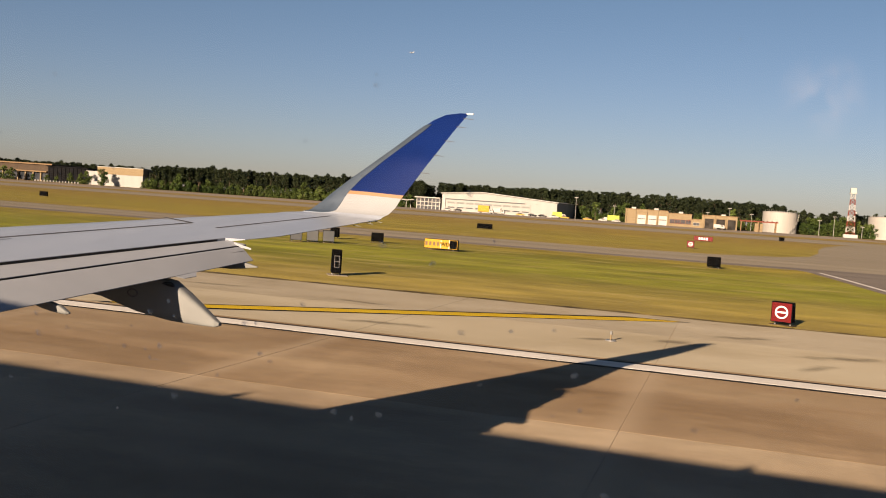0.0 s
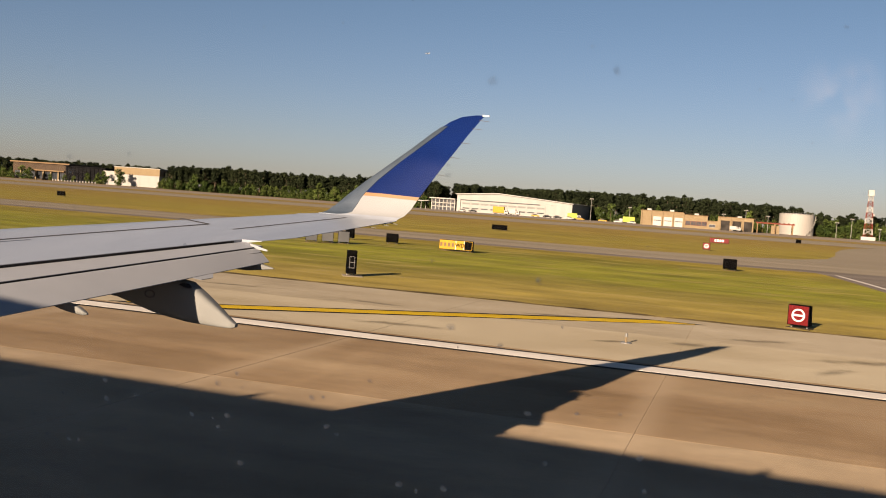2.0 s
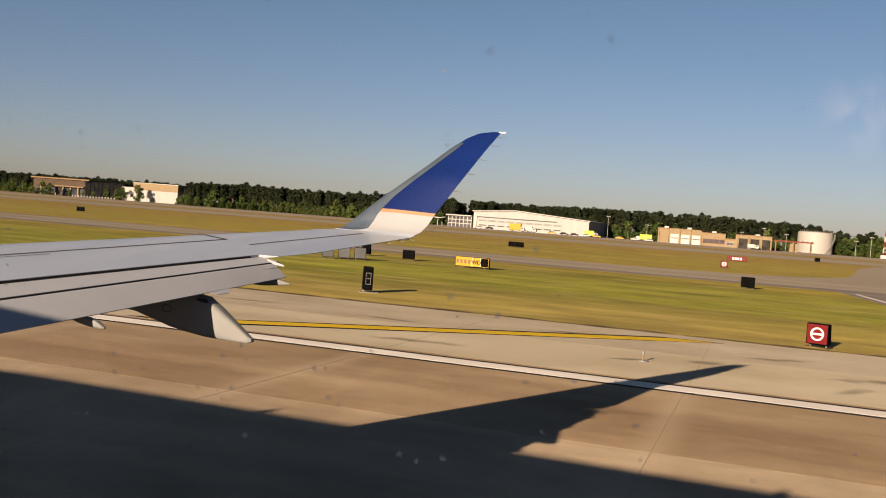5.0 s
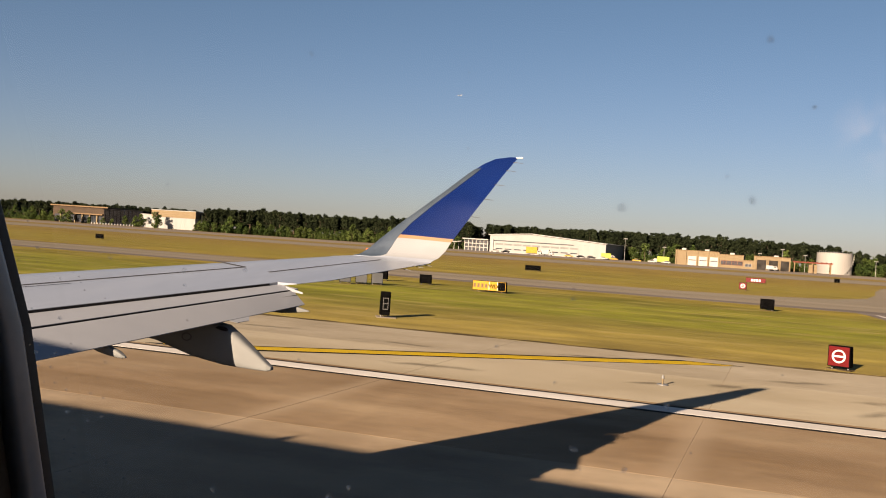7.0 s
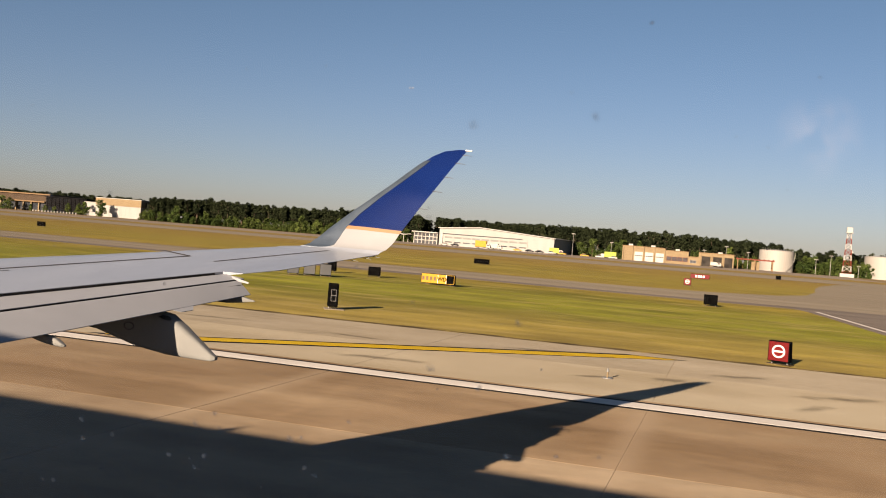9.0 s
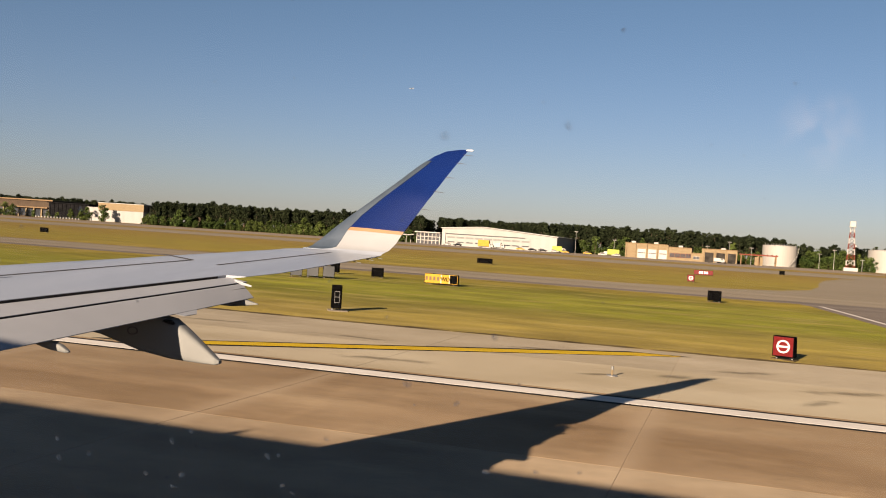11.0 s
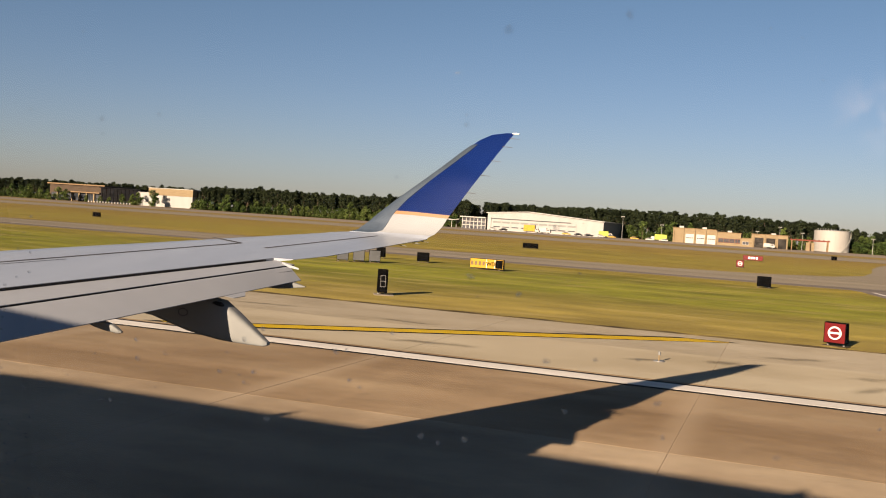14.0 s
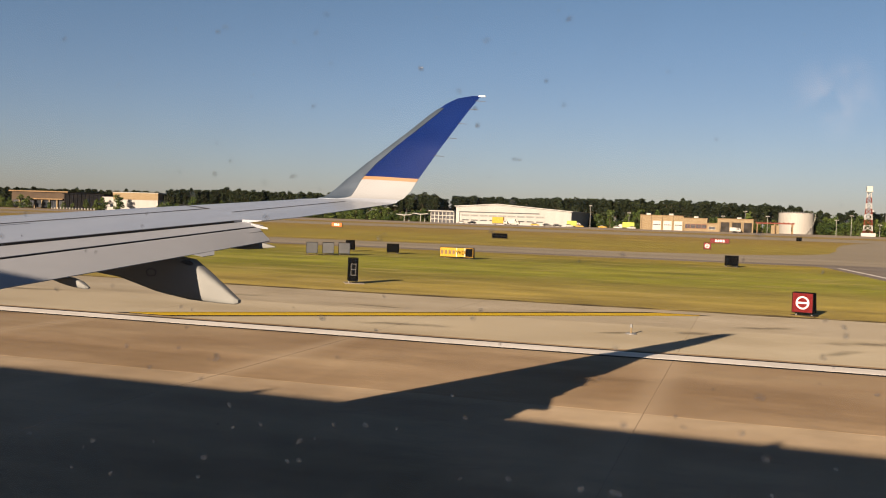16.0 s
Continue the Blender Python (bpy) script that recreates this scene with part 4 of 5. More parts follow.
# dust and dried drops on the pane
rnd = random.Random(11)
bm = bmesh.new()
for i in range(830):
    # more and larger drops towards the foot of the pane
    x, z = rnd.uniform(-0.17, 0.05), 3.50 - 0.62 * rnd.random() ** 0.8
    s = rnd.uniform(0.0002, 0.0004) if i % 3 else rnd.uniform(0.0004, 0.0009)
    if i > 787:
        x, z, s = rnd.uniform(-0.15, 0.05), rnd.uniform(2.905, 2.962), rnd.uniform(0.0004, 0.0008)
    elif i > 760:
        x, z, s = rnd.triangular(-0.16, 0.0, -0.13), rnd.uniform(3.345, 3.370), rnd.uniform(0.0004, 0.0008)
    elif i > 560:
        x, z, s = rnd.uniform(-0.17, 0.05), rnd.uniform(2.88, 3.22), rnd.uniform(0.0004, 0.0008)
    elif i > 420:
        # grime gathered along the forward edge
        x, z = -0.176 + abs(rnd.gauss(0, 0.010)), rnd.uniform(3.27, 3.42)
        s = rnd.uniform(0.0001, 0.0005)
    wide, turn = rnd.uniform(0.8, 1.5), rnd.uniform(-0.6, 0.6)
    edge = [rnd.uniform(0.8, 1.15) for _ in range(11)]
    for k, lift in ((1.0, 0.0010), (0.72, 0.0012), (0.42, 0.0014)):
        ring = []
        for j, e in enumerate(edge):
            a = 2 * math.pi * j / 11
            u, v = s * k * e * wide * math.cos(a), s * k * e * math.sin(a)
            ring.append(on_hull(PANE_R - lift, x + u * math.cos(turn) - v * math.sin(turn), z + u * math.sin(turn) + v * math.cos(turn)))
        bm.faces.new([bm.verts.new(p) for p in ring])
dust = tagged(part("dust", bm, M["speck"], window, "scattered pale dust specks on the pane"), kind="stuff")

# landing gear under the cabin
for nm, x, y, r in (("main_gear", -6.2, YC + 2.6, 0.48), ("main_gear", -6.2, YC - 2.6, 0.48), ("nose_gear", -17.6, YC, 0.30)):
    top = 1.75 if r < 0.4 else 2.2
    leg = part(nm, rod(bmesh.new(), (x, y, r), (x, y, top), 0.10, 0.12, 12), M["grey_steel"], aircraft, "grey steel landing gear leg")
    for s in (-0.24, 0.24):
        part("tyre", rod(bmesh.new(), (x, y + s - 0.12, r), (x, y + s + 0.12, r), r, r, 24), M["tyre"], leg, "black rubber tyre")

# blade antennas on the crown
for x, tall in ((-11.0, 0.26), (-2.85, 0.17)):
    bm = bmesh.new()
    base = ZC + RAD - 0.02
    loft(bm, [[(x - 0.16, YC - w, base), (x + 0.14, YC - w, base), (x + 0.14, YC + w, base), (x - 0.16, YC + w, base)] if i == 0 else [(x + 0.02, YC - w, base + tall), (x + 0.15, YC - w, base + tall), (x + 0.15, YC + w, base + tall), (x + 0.02, YC + w, base + tall)] for i, w in enumerate((0.02, 0.01))])
    part("blade_antenna", bm, M["fuselage"], aircraft, "white blade antenna on the crown")


# ---------- woods ----------
def crown_mesh(name, lobes, count, size, seed, material, flat=0.6):
    """Many small leaf clumps spread through the lobes (centre, radii), each a bent pair of triangles."""
    r = random.Random(seed)
    bm = bmesh.new()
    total = sum(l[1][0] * l[1][1] for l in lobes)
    for c, rad in lobes:
        for _ in range(int(count * rad[0] * rad[1] / total)):
            d = Vector((r.gauss(0, 1), r.gauss(0, 1), r.gauss(0, 1))).normalized()
            k = r.uniform(0.45, 1.06)
            p = Vector((c[0] + d.x * rad[0] * k, c[1] + d.y * rad[1] * k, c[2] + d.z * rad[2] * k))
            s = size * r.uniform(0.6, 1.4)
            u = Vector((r.gauss(0, 1), r.gauss(0, 1), r.gauss(0, flat))).normalized()
            v = u.cross(Vector((r.gauss(0, 1), r.gauss(0, 1), r.gauss(0, 1)))).normalized()
            w = u.cross(v) * s * 0.3
            a, b, e, f = p + u * s, p + v * s * 0.8 + w, p - u * s, p - v * s * 0.8 + w
            q = [bm.verts.new(x) for x in (a, b, e, f)]
            bm.faces.new((q[0], q[1], q[2]))
            bm.faces.new((q[0], q[2], q[3]))
    me = bpy.data.meshes.new(name)
    bm.to_mesh(me)
    bm.free()
    me.materials.append(material)
    return me


def trunk_bm(height, r0, limbs, seed):
    r = random.Random(seed)
    bm = bmesh.new()
    pts = [Vector((r.uniform(-0.2, 0.2) * i, r.uniform(-0.2, 0.2) * i, height * i / 4)) for i in range(5)]
    rings = [[p + Vector((math.cos(a), math.sin(a), 0)) * r0 * (1 - 0.19 * i) for a in [2 * math.pi * k / 7 for k in range(7)]] for i, p in enumerate(pts)]
    loft(bm, rings)
    for _ in range(limbs):
        t = r.uniform(0.5, 0.8)
        a = r.uniform(0, 2 * math.pi)
        base = Vector((0, 0, height * t))
        rod(bm, base, base + Vector((math.cos(a), math.sin(a), 0.35)) * height * 0.11, r0 * 0.35, r0 * 0.1, 5)
    return bm


def pine(seed, h):
    """A tall bare stem under a rounded, uneven head of needle clumps."""
    r = random.Random(seed)
    lobes = []
    low = r.uniform(0.34, 0.5)
    for i in range(11):
        t = (i + r.random()) / 11
        a, d = r.uniform(0, 6.28), h * r.uniform(0.02, 0.13) * (1.1 - 0.7 * t)
        w = h * r.uniform(0.07, 0.115) * (1.1 - 0.3 * t)
        lobes.append(((math.cos(a) * d, math.sin(a) * d, h * lerp(low, 0.96, t)), (w, w, w * 0.62)))
    return lobes, trunk_bm(h * 0.85, h * 0.015, 6, seed)


def broadleaf(seed, h):
    """A full crown of many lobes that reaches nearly to the ground."""
    r = random.Random(seed)
    lobes = []
    for i in range(16):
        t = (i + r.random()) / 16
        a, d = r.uniform(0, 6.28), r.uniform(0.05, 0.34) * h * math.sqrt(max(0.05, 1 - t * t))
        w = h * r.uniform(0.10, 0.19) * (1.0 - 0.3 * t)
        lobes.append(((math.cos(a) * d, math.sin(a) * d, h * (0.08 + 0.80 * t)), (w, w, w * 0.8)))
    return lobes, trunk_bm(h * 0.7, h * 0.022, 5, seed)


KINDS = []
for i in range(6):
    lobes, trunk = pine(100 + i, 15.0)
    KINDS.append(("pine_tree", crown_mesh("crown", lobes, 430, 0.52, 200 + i, M["pine"]), mesh_of("trunk", trunk, M["bark"]), "tall dark green pine at the edge of the woods"))
for i in range(5):
    lobes, trunk = broadleaf(300 + i, 9.0)
    KINDS.append(("broadleaf_tree", crown_mesh("crown", lobes, 640, 0.38, 400 + i, M["leaf"]), mesh_of("trunk", trunk, M["bark"]), "bushy mid-green broadleaf tree at the woods' edge"))
PINES, LEAFY = range(6), range(6, 11)


def plant(kind, x, y, size, turn):
    nm, crown, trunk, lab = KINDS[kind]
    t = thing(nm, lab, "tree", pose(x, y, -0.05, 0, 0, turn) @ Matrix.Scale(size, 4), group="trees at the woods' edge")
    for pn, me in (("trunk", trunk), ("crown", crown)):
        new(pn, me).parent = t
    return t


def front(x):
    """Where the woods begin, metres out from the runway."""
    if x < -415:
        return 705.0
    base = 545 + 60 * max(0.0, min(1.0, (-x - 160) / 160)) + 22 * noise.noise((x * 0.012, 0.3, 0))
    if x > 24:
        base = 580 + 10 * noise.noise((x * 0.02, 0.3, 0))
    return base


def tallness(x):
    """Slow rise and fall of the tree tops along the edge."""
    return (1.13 if x > -420 else 1.16) + 0.16 * noise.noise((x * 0.011, 4.0, 0)) + 0.07 * noise.noise((x * 0.05, 9.0, 0)) - (0.10 if x > 30 else 0.0)


def built_at(x):
    return -500 < x < -440 or -185 < x < 26


rnd = random.Random(21)
x = -780.0
while x < 170:
    back = 26 if built_at(x) else 0
    if rnd.random() < 0.78:
        plant(rnd.choice(LEAFY), x, front(x) + back + rnd.uniform(-7, 4), rnd.choice((0.42, 0.55, 0.72, 0.9, 1.15)) * rnd.uniform(0.85, 1.15) * tallness(x), rnd.uniform(0, 360))
    if rnd.random() < 0.5:
        plant(rnd.choice(PINES), x + rnd.uniform(-2, 2), front(x) + back + 7 + rnd.uniform(-4, 5), rnd.uniform(0.86, 1.08) * tallness(x), rnd.uniform(0, 360))
    x += rnd.uniform(4.5, 7.5)

# the depth of the woods behind: joined crowns and stems
sources = []
for nm, crown, trunk, lab in KINDS:
    shapes = []
    for me in (crown, trunk):
        co = np.empty(len(me.vertices) * 3)
        me.vertices.foreach_get("co", co)
        me.calc_loop_triangles()
        tri = np.empty(len(me.loop_triangles) * 3, dtype=np.int64)
        me.loop_triangles.foreach_get("vertices", tri)
        shapes.append((co.reshape(-1, 3), tri.reshape(-1, 3)))
    sources.append(shapes)


def joined_woods(name, label, material, ids, rows, gap, sizes, which=0):
    """Rows of crowns or stems (rows: metres behind the edge) merged into one mesh."""
    r = random.Random(77)
    vs, fs, base = [], [], 0
    for row in rows:
        x = -860.0
        while x < 190:
            co, tri = sources[r.choice(ids)][which]
            a, s = r.uniform(0, 6.28), r.uniform(*sizes) * tallness(x + row * 3)
            if r.random() < 0.05:
                s *= 1.10
            if x > 30:
                # past the tanks the woods are mostly broadleaf
                if ids is PINES and r.random() < 0.55:
                    x += r.uniform(*gap)
                    continue
                s *= 0.9 if ids is PINES else 1.45
            rot = np.array([[math.cos(a), -math.sin(a), 0], [math.sin(a), math.cos(a), 0], [0, 0, 1]]) * s
            vs.append(co @ rot.T + np.array([x, front(x) + row + (26 if built_at(x) else 0) + r.uniform(-4, 4), -0.3]))
            fs.append(tri + base)
            base += len(co)
            x += r.uniform(*gap)
    me = bpy.data.meshes.new(name)
    me.from_pydata(np.concatenate(vs).tolist(), [], np.concatenate(fs).tolist())
    me.materials.append(material)
    tagged(new(name, me), label, "woods", kind="stuff")


joined_woods("far_pine_woods", "dark pine woods closing the airfield", M["pine"], PINES, (9, 13, 18, 24, 31), (2.3, 3.9), (0.92, 1.08))
joined_woods("far_pine_stems", "bare grey-brown pine stems under the dark crowns", M["bark"], PINES, (9, 13), (2.3, 3.9), (0.92, 1.08), 1)
joined_woods("far_broadleaf_woods", "green undergrowth along the dark woods", M["leaf"], LEAFY, (-2, 6, 15), (3.4, 5.6), (0.45, 0.95))


# ---------- buildings ----------
def window_in(parent, x0, x1, y, z0, z1, bars=0, mat=None, frame_mat=None):
    """A window set on a front that faces the runway: dark pane behind a thin frame."""
    w = part("window", boxed(x0, x1, y - 0.05, y + 0.10, z0, z1), mat or M["glass_dark"], parent)
    fm = frame_mat or M["white_steel"]
    bm = bmesh.new()
    t = 0.12
    for a, b, c, d in ((x0, x1, z0 - t, z0), (x0, x1, z1, z1 + t), (x0 - t, x0, z0 - t, z1 + t), (x1, x1 + t, z0 - t, z1 + t)):
        box(bm, a, b, y - 0.12, y + 0.08, c, d)
    for i in range(bars):
        xm = lerp(x0, x1, (i + 1) / (bars + 1))
        box(bm, xm - 0.07, xm + 0.07, y - 0.12, y + 0.02, z0, z1)
    part("frame", bm, fm, w)
    return w


def hangar():
    X0, X1, Y0, Y1 = -159.5, -93.0, 520.0, 580.0
    h = thing("hangar", "long white metal hangar with a low gabled roof", "hangar", pose(0, 0, 0))
    peak = -135.0
    prof = [(X0, 0.0), (X0, 9.6), (peak, 11.2), (X1, 8.2), (X1, 0.0)]
    bm = loft(bmesh.new(), [[(x, y, z) for x, z in prof] for y in (Y0, Y1)])
    part("wall", bm, M["hangar_white"], h)
    rp = [(X0 - 0.8, 9.55), (peak, 11.25), (X1 + 0.8, 8.15), (X1 + 0.8, 8.5), (peak, 11.65), (X0 - 0.8, 9.95)]
    part("roof", loft(bmesh.new(), [[(x, y, z) for x, z in rp] for y in (Y0 - 0.9, Y1 + 0.6)]), M["roof_grey"], h, "pale grey sheet roof")
    part("header_beam", boxed(X0 + 2, X1 - 18, Y0 - 0.45, Y0 - 0.02, 6.4, 6.9), M["roof_dull"], h, "dark door header beam")
    part("door_post", boxed(X0 + 1.2, X0 + 2.2, Y0 - 0.6, Y0 - 0.02, 0, 7.2), M["grey_steel"], h)
    for i in range(9):
        x = X0 + 3 + i * 5.4
        d = part("door_leaf", boxed(x, x + 5.38, Y0 - 0.20, Y0 - 0.03, 0.1, 6.35), M["hangar_white"], h)
        part("door_window", boxed(x + 0.35, x + 5.0, Y0 - 0.24, Y0 - 0.21, 4.2, 5.2), M["frosted"], d, "pale frosted window strip")
        part("door_window", boxed(x + 0.7, x + 4.7, Y0 - 0.24, Y0 - 0.21, 1.75, 2.35), M["glass_dark"], d)
    part("base_rail", boxed(X0 + 2, X1, Y0 - 0.5, Y0 - 0.05, 0.0, 0.35), M["grey_steel"], h)
    part("wall_lamp", boxed(X1 - 12, X1 - 11.2, Y0 - 0.4, Y0 - 0.02, 6.9, 7.3), M["grey_steel"], h)
    return h


hangar()


def glass_annex():
    a = thing("glass_annex", "low glazed annex with thin white columns", "annex")
    X0, X1, Y0 = -175.5, -161.0, 522.0
    part("body", boxed(X0 + 0.4, X1, Y0 + 0.4, Y0 + 18, 0, 6.4), M["glass_dark"], a)
    part("roof", boxed(X0 - 1, X1, Y0 - 1.2, Y0 + 19, 6.4, 7.0, 0.1), M["white_steel"], a)
    for z in (2.1, 4.2):
        part("rail", boxed(X0, X1, Y0 + 0.1, Y0 + 0.3, z - 0.2, z + 0.2), M["white_steel"], a)
    for i in range(7):
        x = lerp(X0, X1 - 0.6, i / 6)
        part("column", boxed(x, x + 0.35, Y0, Y0 + 0.35, 0, 6.4), M["white_steel"], a)


glass_annex()


def canopy(x, y, w, z):
    c = thing("apron_canopy", "white wing-shaped canopy on slender posts", "canopy", pose(x, y, 0), group="apron canopies")
    part("roof", loft(bmesh.new(), [[(-w / 2, yy, z + 0.7), (0, yy, z), (w / 2, yy, z + 0.7), (w / 2, yy, z + 0.95), (0, yy, z + 0.35), (-w / 2, yy, z + 0.95)] for yy in (-5, 5)]), M["white_steel"], c)
    for yy in (-4, 4):
        part("post", rod(bmesh.new(), (0, yy, 0), (0, yy, z + 0.1), 0.2, 0.16, 8), M["white_steel"], c)


canopy(-181, 524, 9.5, 4.2)
canopy(-192, 527, 9.5, 3.4)


def fire_station():
    s = thing("fire_station", "tan brick airport fire station with vehicle bays", "building")
    Y0 = 520.0
    blocks = [(-55.5, -33.5, 8.0, 24), (-33.5, -20.8, 7.0, 22), (-20.8, -15.6, 4.6, 18), (-15.6, 2.3, 7.2, 26)]
    for x0, x1, h, d in blocks:
        w = part("wall", boxed(x0, x1, Y0, Y0 + d, 0, h - 0.35), M["tan"], s)
        part("parapet", boxed(x0 - 0.15, x1 + 0.15, Y0 - 0.15, Y0 + d + 0.15, h - 0.35, h), M["tan_dark"], w)
    for x in (-49.0, -43.4, -37.8):
        d = part("bay_door", boxed(x, x + 4.4, Y0 - 0.22, Y0 - 0.02, 0.05, 4.9), M["white_steel"], s, "closed white roller door")
        for k in range(4):
            part("door_window", boxed(x + 0.4 + k * 0.95, x + 1.15 + k * 0.95, Y0 - 0.27, Y0 - 0.23, 2.6, 3.1), M["glass_dark"], d)
    for x in (-55.2, -50.2, -44.3, -38.7, -33.2):
        part("pier", boxed(x - 0.35, x + 0.35, Y0 - 0.5, Y0 - 0.02, 0, 7.6), M["tan"], s)
    # open bays are flat dark panels on the wall, their shade put into the colour
    for x in (-14.0, -8.2, -2.4):
        b = part("open_bay", boxed(x, x + 4.9, Y0 - 0.06, Y0 + 0.2, 0.05, 5.2), M["shade"], s, "dark panel painted as the shade of an open vehicle bay")
        part("lintel", boxed(x - 0.2, x + 5.1, Y0 - 0.30, Y0 - 0.07, 5.2, 5.5), M["tan"], b)
    for x in (-14.8, -9.2, -3.4, 2.0):
        part("pier", boxed(x - 0.35, x + 0.35, Y0 - 0.5, Y0 - 0.02, 0, 6.7), M["tan"], s)
    for i in range(4):
        window_in(s, -32.0 + i * 2.8, -29.6 + i * 2.8, Y0, 1.6, 3.6, 1, frame_mat=M["red_steel"])
    window_in(s, -19.8, -16.8, Y0, 1.2, 2.6, 1)
    for x in (-53, -41, -28, -6):
        part("roof_unit", boxed(x, x + 2.4, Y0 + 5, Y0 + 8, 6.6, 9.0 if x < -34 else 8.0, 0.1), M["grey_steel"], s)


fire_station()


def steel_canopy():
    c = thing("vehicle_shelter", "open rust-red steel vehicle shelter on posts", "shelter")
    X0, X1, Y0, Y1, H = 4.0, 22.0, 521.0, 533.0, 5.6
    for y in (Y0, Y1):
        part("beam", boxed(X0 - 0.6, X1 + 0.6, y - 0.2, y + 0.2, H - 0.5, H + 0.1), M["red_steel"], c)
    for i in range(9):
        x = lerp(X0, X1, i / 8)
        part("joist", boxed(x - 0.12, x + 0.12, Y0 - 0.8, Y1 + 0.8, H + 0.1, H + 0.45), M["red_steel"], c)
    for x in (X0 + 0.3, X0 + 9, X1 - 0.3):
        for y in (Y0, Y1):
            part("post", boxed(x - 0.25, x + 0.25, y - 0.25, y + 0.25, 0, H - 0.5), M["tan_dark"], c)
    part("kiosk", boxed(X0 + 7.2, X0 + 11.2, Y0 + 2, Y1 - 3, 0, 4.4), M["tan"], c)


steel_canopy()


def west_buildings():
    Y0 = 640.0
    b = thing("warehouse", "white and tan warehouse at the apron edge", "building")
    part("wall", boxed(-481.5, -440.5, Y0, Y0 + 40, 0, 9.2), M["hangar_white"], b)
    part("upper_band", boxed(-481.9, -440.1, Y0 - 0.3, Y0 + 40.3, 9.2, 14.6), M["tan"], b)
    part("roof", boxed(-482.2, -439.8, Y0 - 0.5, Y0 + 40.5, 14.6, 15.0), M["roof_grey"], b)
    # side wing and its parapet take dark colours that stand in for shade
    part("side_wing", boxed(-439.5, -428, Y0 + 6, Y0 + 34, 0, 8.5), M["roof_dull"], b, "side wing coloured dark grey in place of its shade")
    part("side_wing_parapet", boxed(-439.8, -427.6, Y0 + 5.6, Y0 + 34.4, 8.5, 13.4), M["dark_wall"], b)
    part("dock", boxed(-485, -476, Y0 - 3, Y0 - 0.05, 0, 3.0), M["hangar_white"], b)
    part("lamp_post", rod(bmesh.new(), (-434, Y0 + 3, 0), (-434, Y0 + 3, 8), 0.25, 0.2, 6), M["white_steel"], b)
    o = thing("office_block", "long brown office block with dark glazing", "building")
    part("wall", boxed(-592, -536, Y0 + 12, Y0 + 50, 0, 13.6), M["brown"], o)
    part("roof", boxed(-594, -534, Y0 + 10.5, Y0 + 51, 13.6, 14.6), M["tan_dark"], o)
    for i in range(7):
        window_in(o, -590 + i * 7.6, -584.6 + i * 7.6, Y0 + 12, 1.0, 6.6, 2, frame_mat=M["dark_wall"])
        part("column", boxed(-583.4 + i * 7.6, -582.2 + i * 7.6, Y0 + 10.6, Y0 + 11.9, 0, 7.4), M["tan"], o)
    part("entry_canopy", boxed(-572, -538, Y0 + 9, Y0 + 12, 7.4, 8.3), M["tan_dark"], o)
    part("dark_wing", boxed(-535.5, -497, Y0 + 8, Y0 + 46, 0, 12.4), M["dark_wall"], o, "black glazed wing")
    part("dark_wing_roof", boxed(-536.5, -496, Y0 + 7, Y0 + 47, 12.4, 13.0), M["dark_wall"], o)
    for i in range(10):
        part("fin", boxed(-534 + i * 3.8, -533.6 + i * 3.8, Y0 + 7.6, Y0 + 7.98, 0.5, 12.2), M["dark_wall"], o)
    w = thing("white_shed", "small white flat-roofed shed", "building")
    part("wall", boxed(-495, -484, Y0 + 4, Y0 + 20, 0, 10.6), M["hangar_white"], w)
    part("roof", boxed(-495.4, -483.6, Y0 + 3.6, Y0 + 20.4, 10.6, 11.0), M["roof_grey"], w)
    part("door", boxed(-491, -488, Y0 + 3.8, Y0 + 3.98, 0.1, 3.2), M["glass_dark"], w)
    for k, x, dy, s, turn in ((6, -468, -12, 1.6, 20), (7, -598, -6, 1.4, 80), (8, -590, -2, 1.05, 140), (6, -607, -4, 1.3, 35), (5, -616, -6, 1.45, 220), (8, -571, -1, 1.35, 65), (7, -562, -3, 1.15, 150), (6, -579, -3, 0.75, 95),
                              (5, -541, -3, 0.7, 10), (8, -528, -2, 0.7, 200), (6, -518, -3, 0.65, 250), (7, -505, -3, 1.0, 300), (5, -489, -4, 1.3, 60), (7, -496, -2, 1.05, 130), (8, -481, 3, 0.9, 190),
                              (6, -433, -2, 0.8, 30), (5, -426, -3, 1.0, 110), (7, -419, -2, 1.25, 170)):
        plant(k + 1, x, Y0 + dy, s, turn)
    for i in range(15):
        c = thing("bollard", "short white bollard along the dark office wing", "bollard", pose(-534 + i * 2.9, Y0 - 8, 0), group="white bollards")
        part("post", rod(bmesh.new(), (0, 0, 0), (0, 0, 1.2), 0.5, 0.45, 8), M["white_steel"], c)
        part("cap", rod(bmesh.new(), (0, 0, 1.2), (0, 0, 1.35), 0.5, 0.3, 8), M["white_steel"], c)


west_buildings()


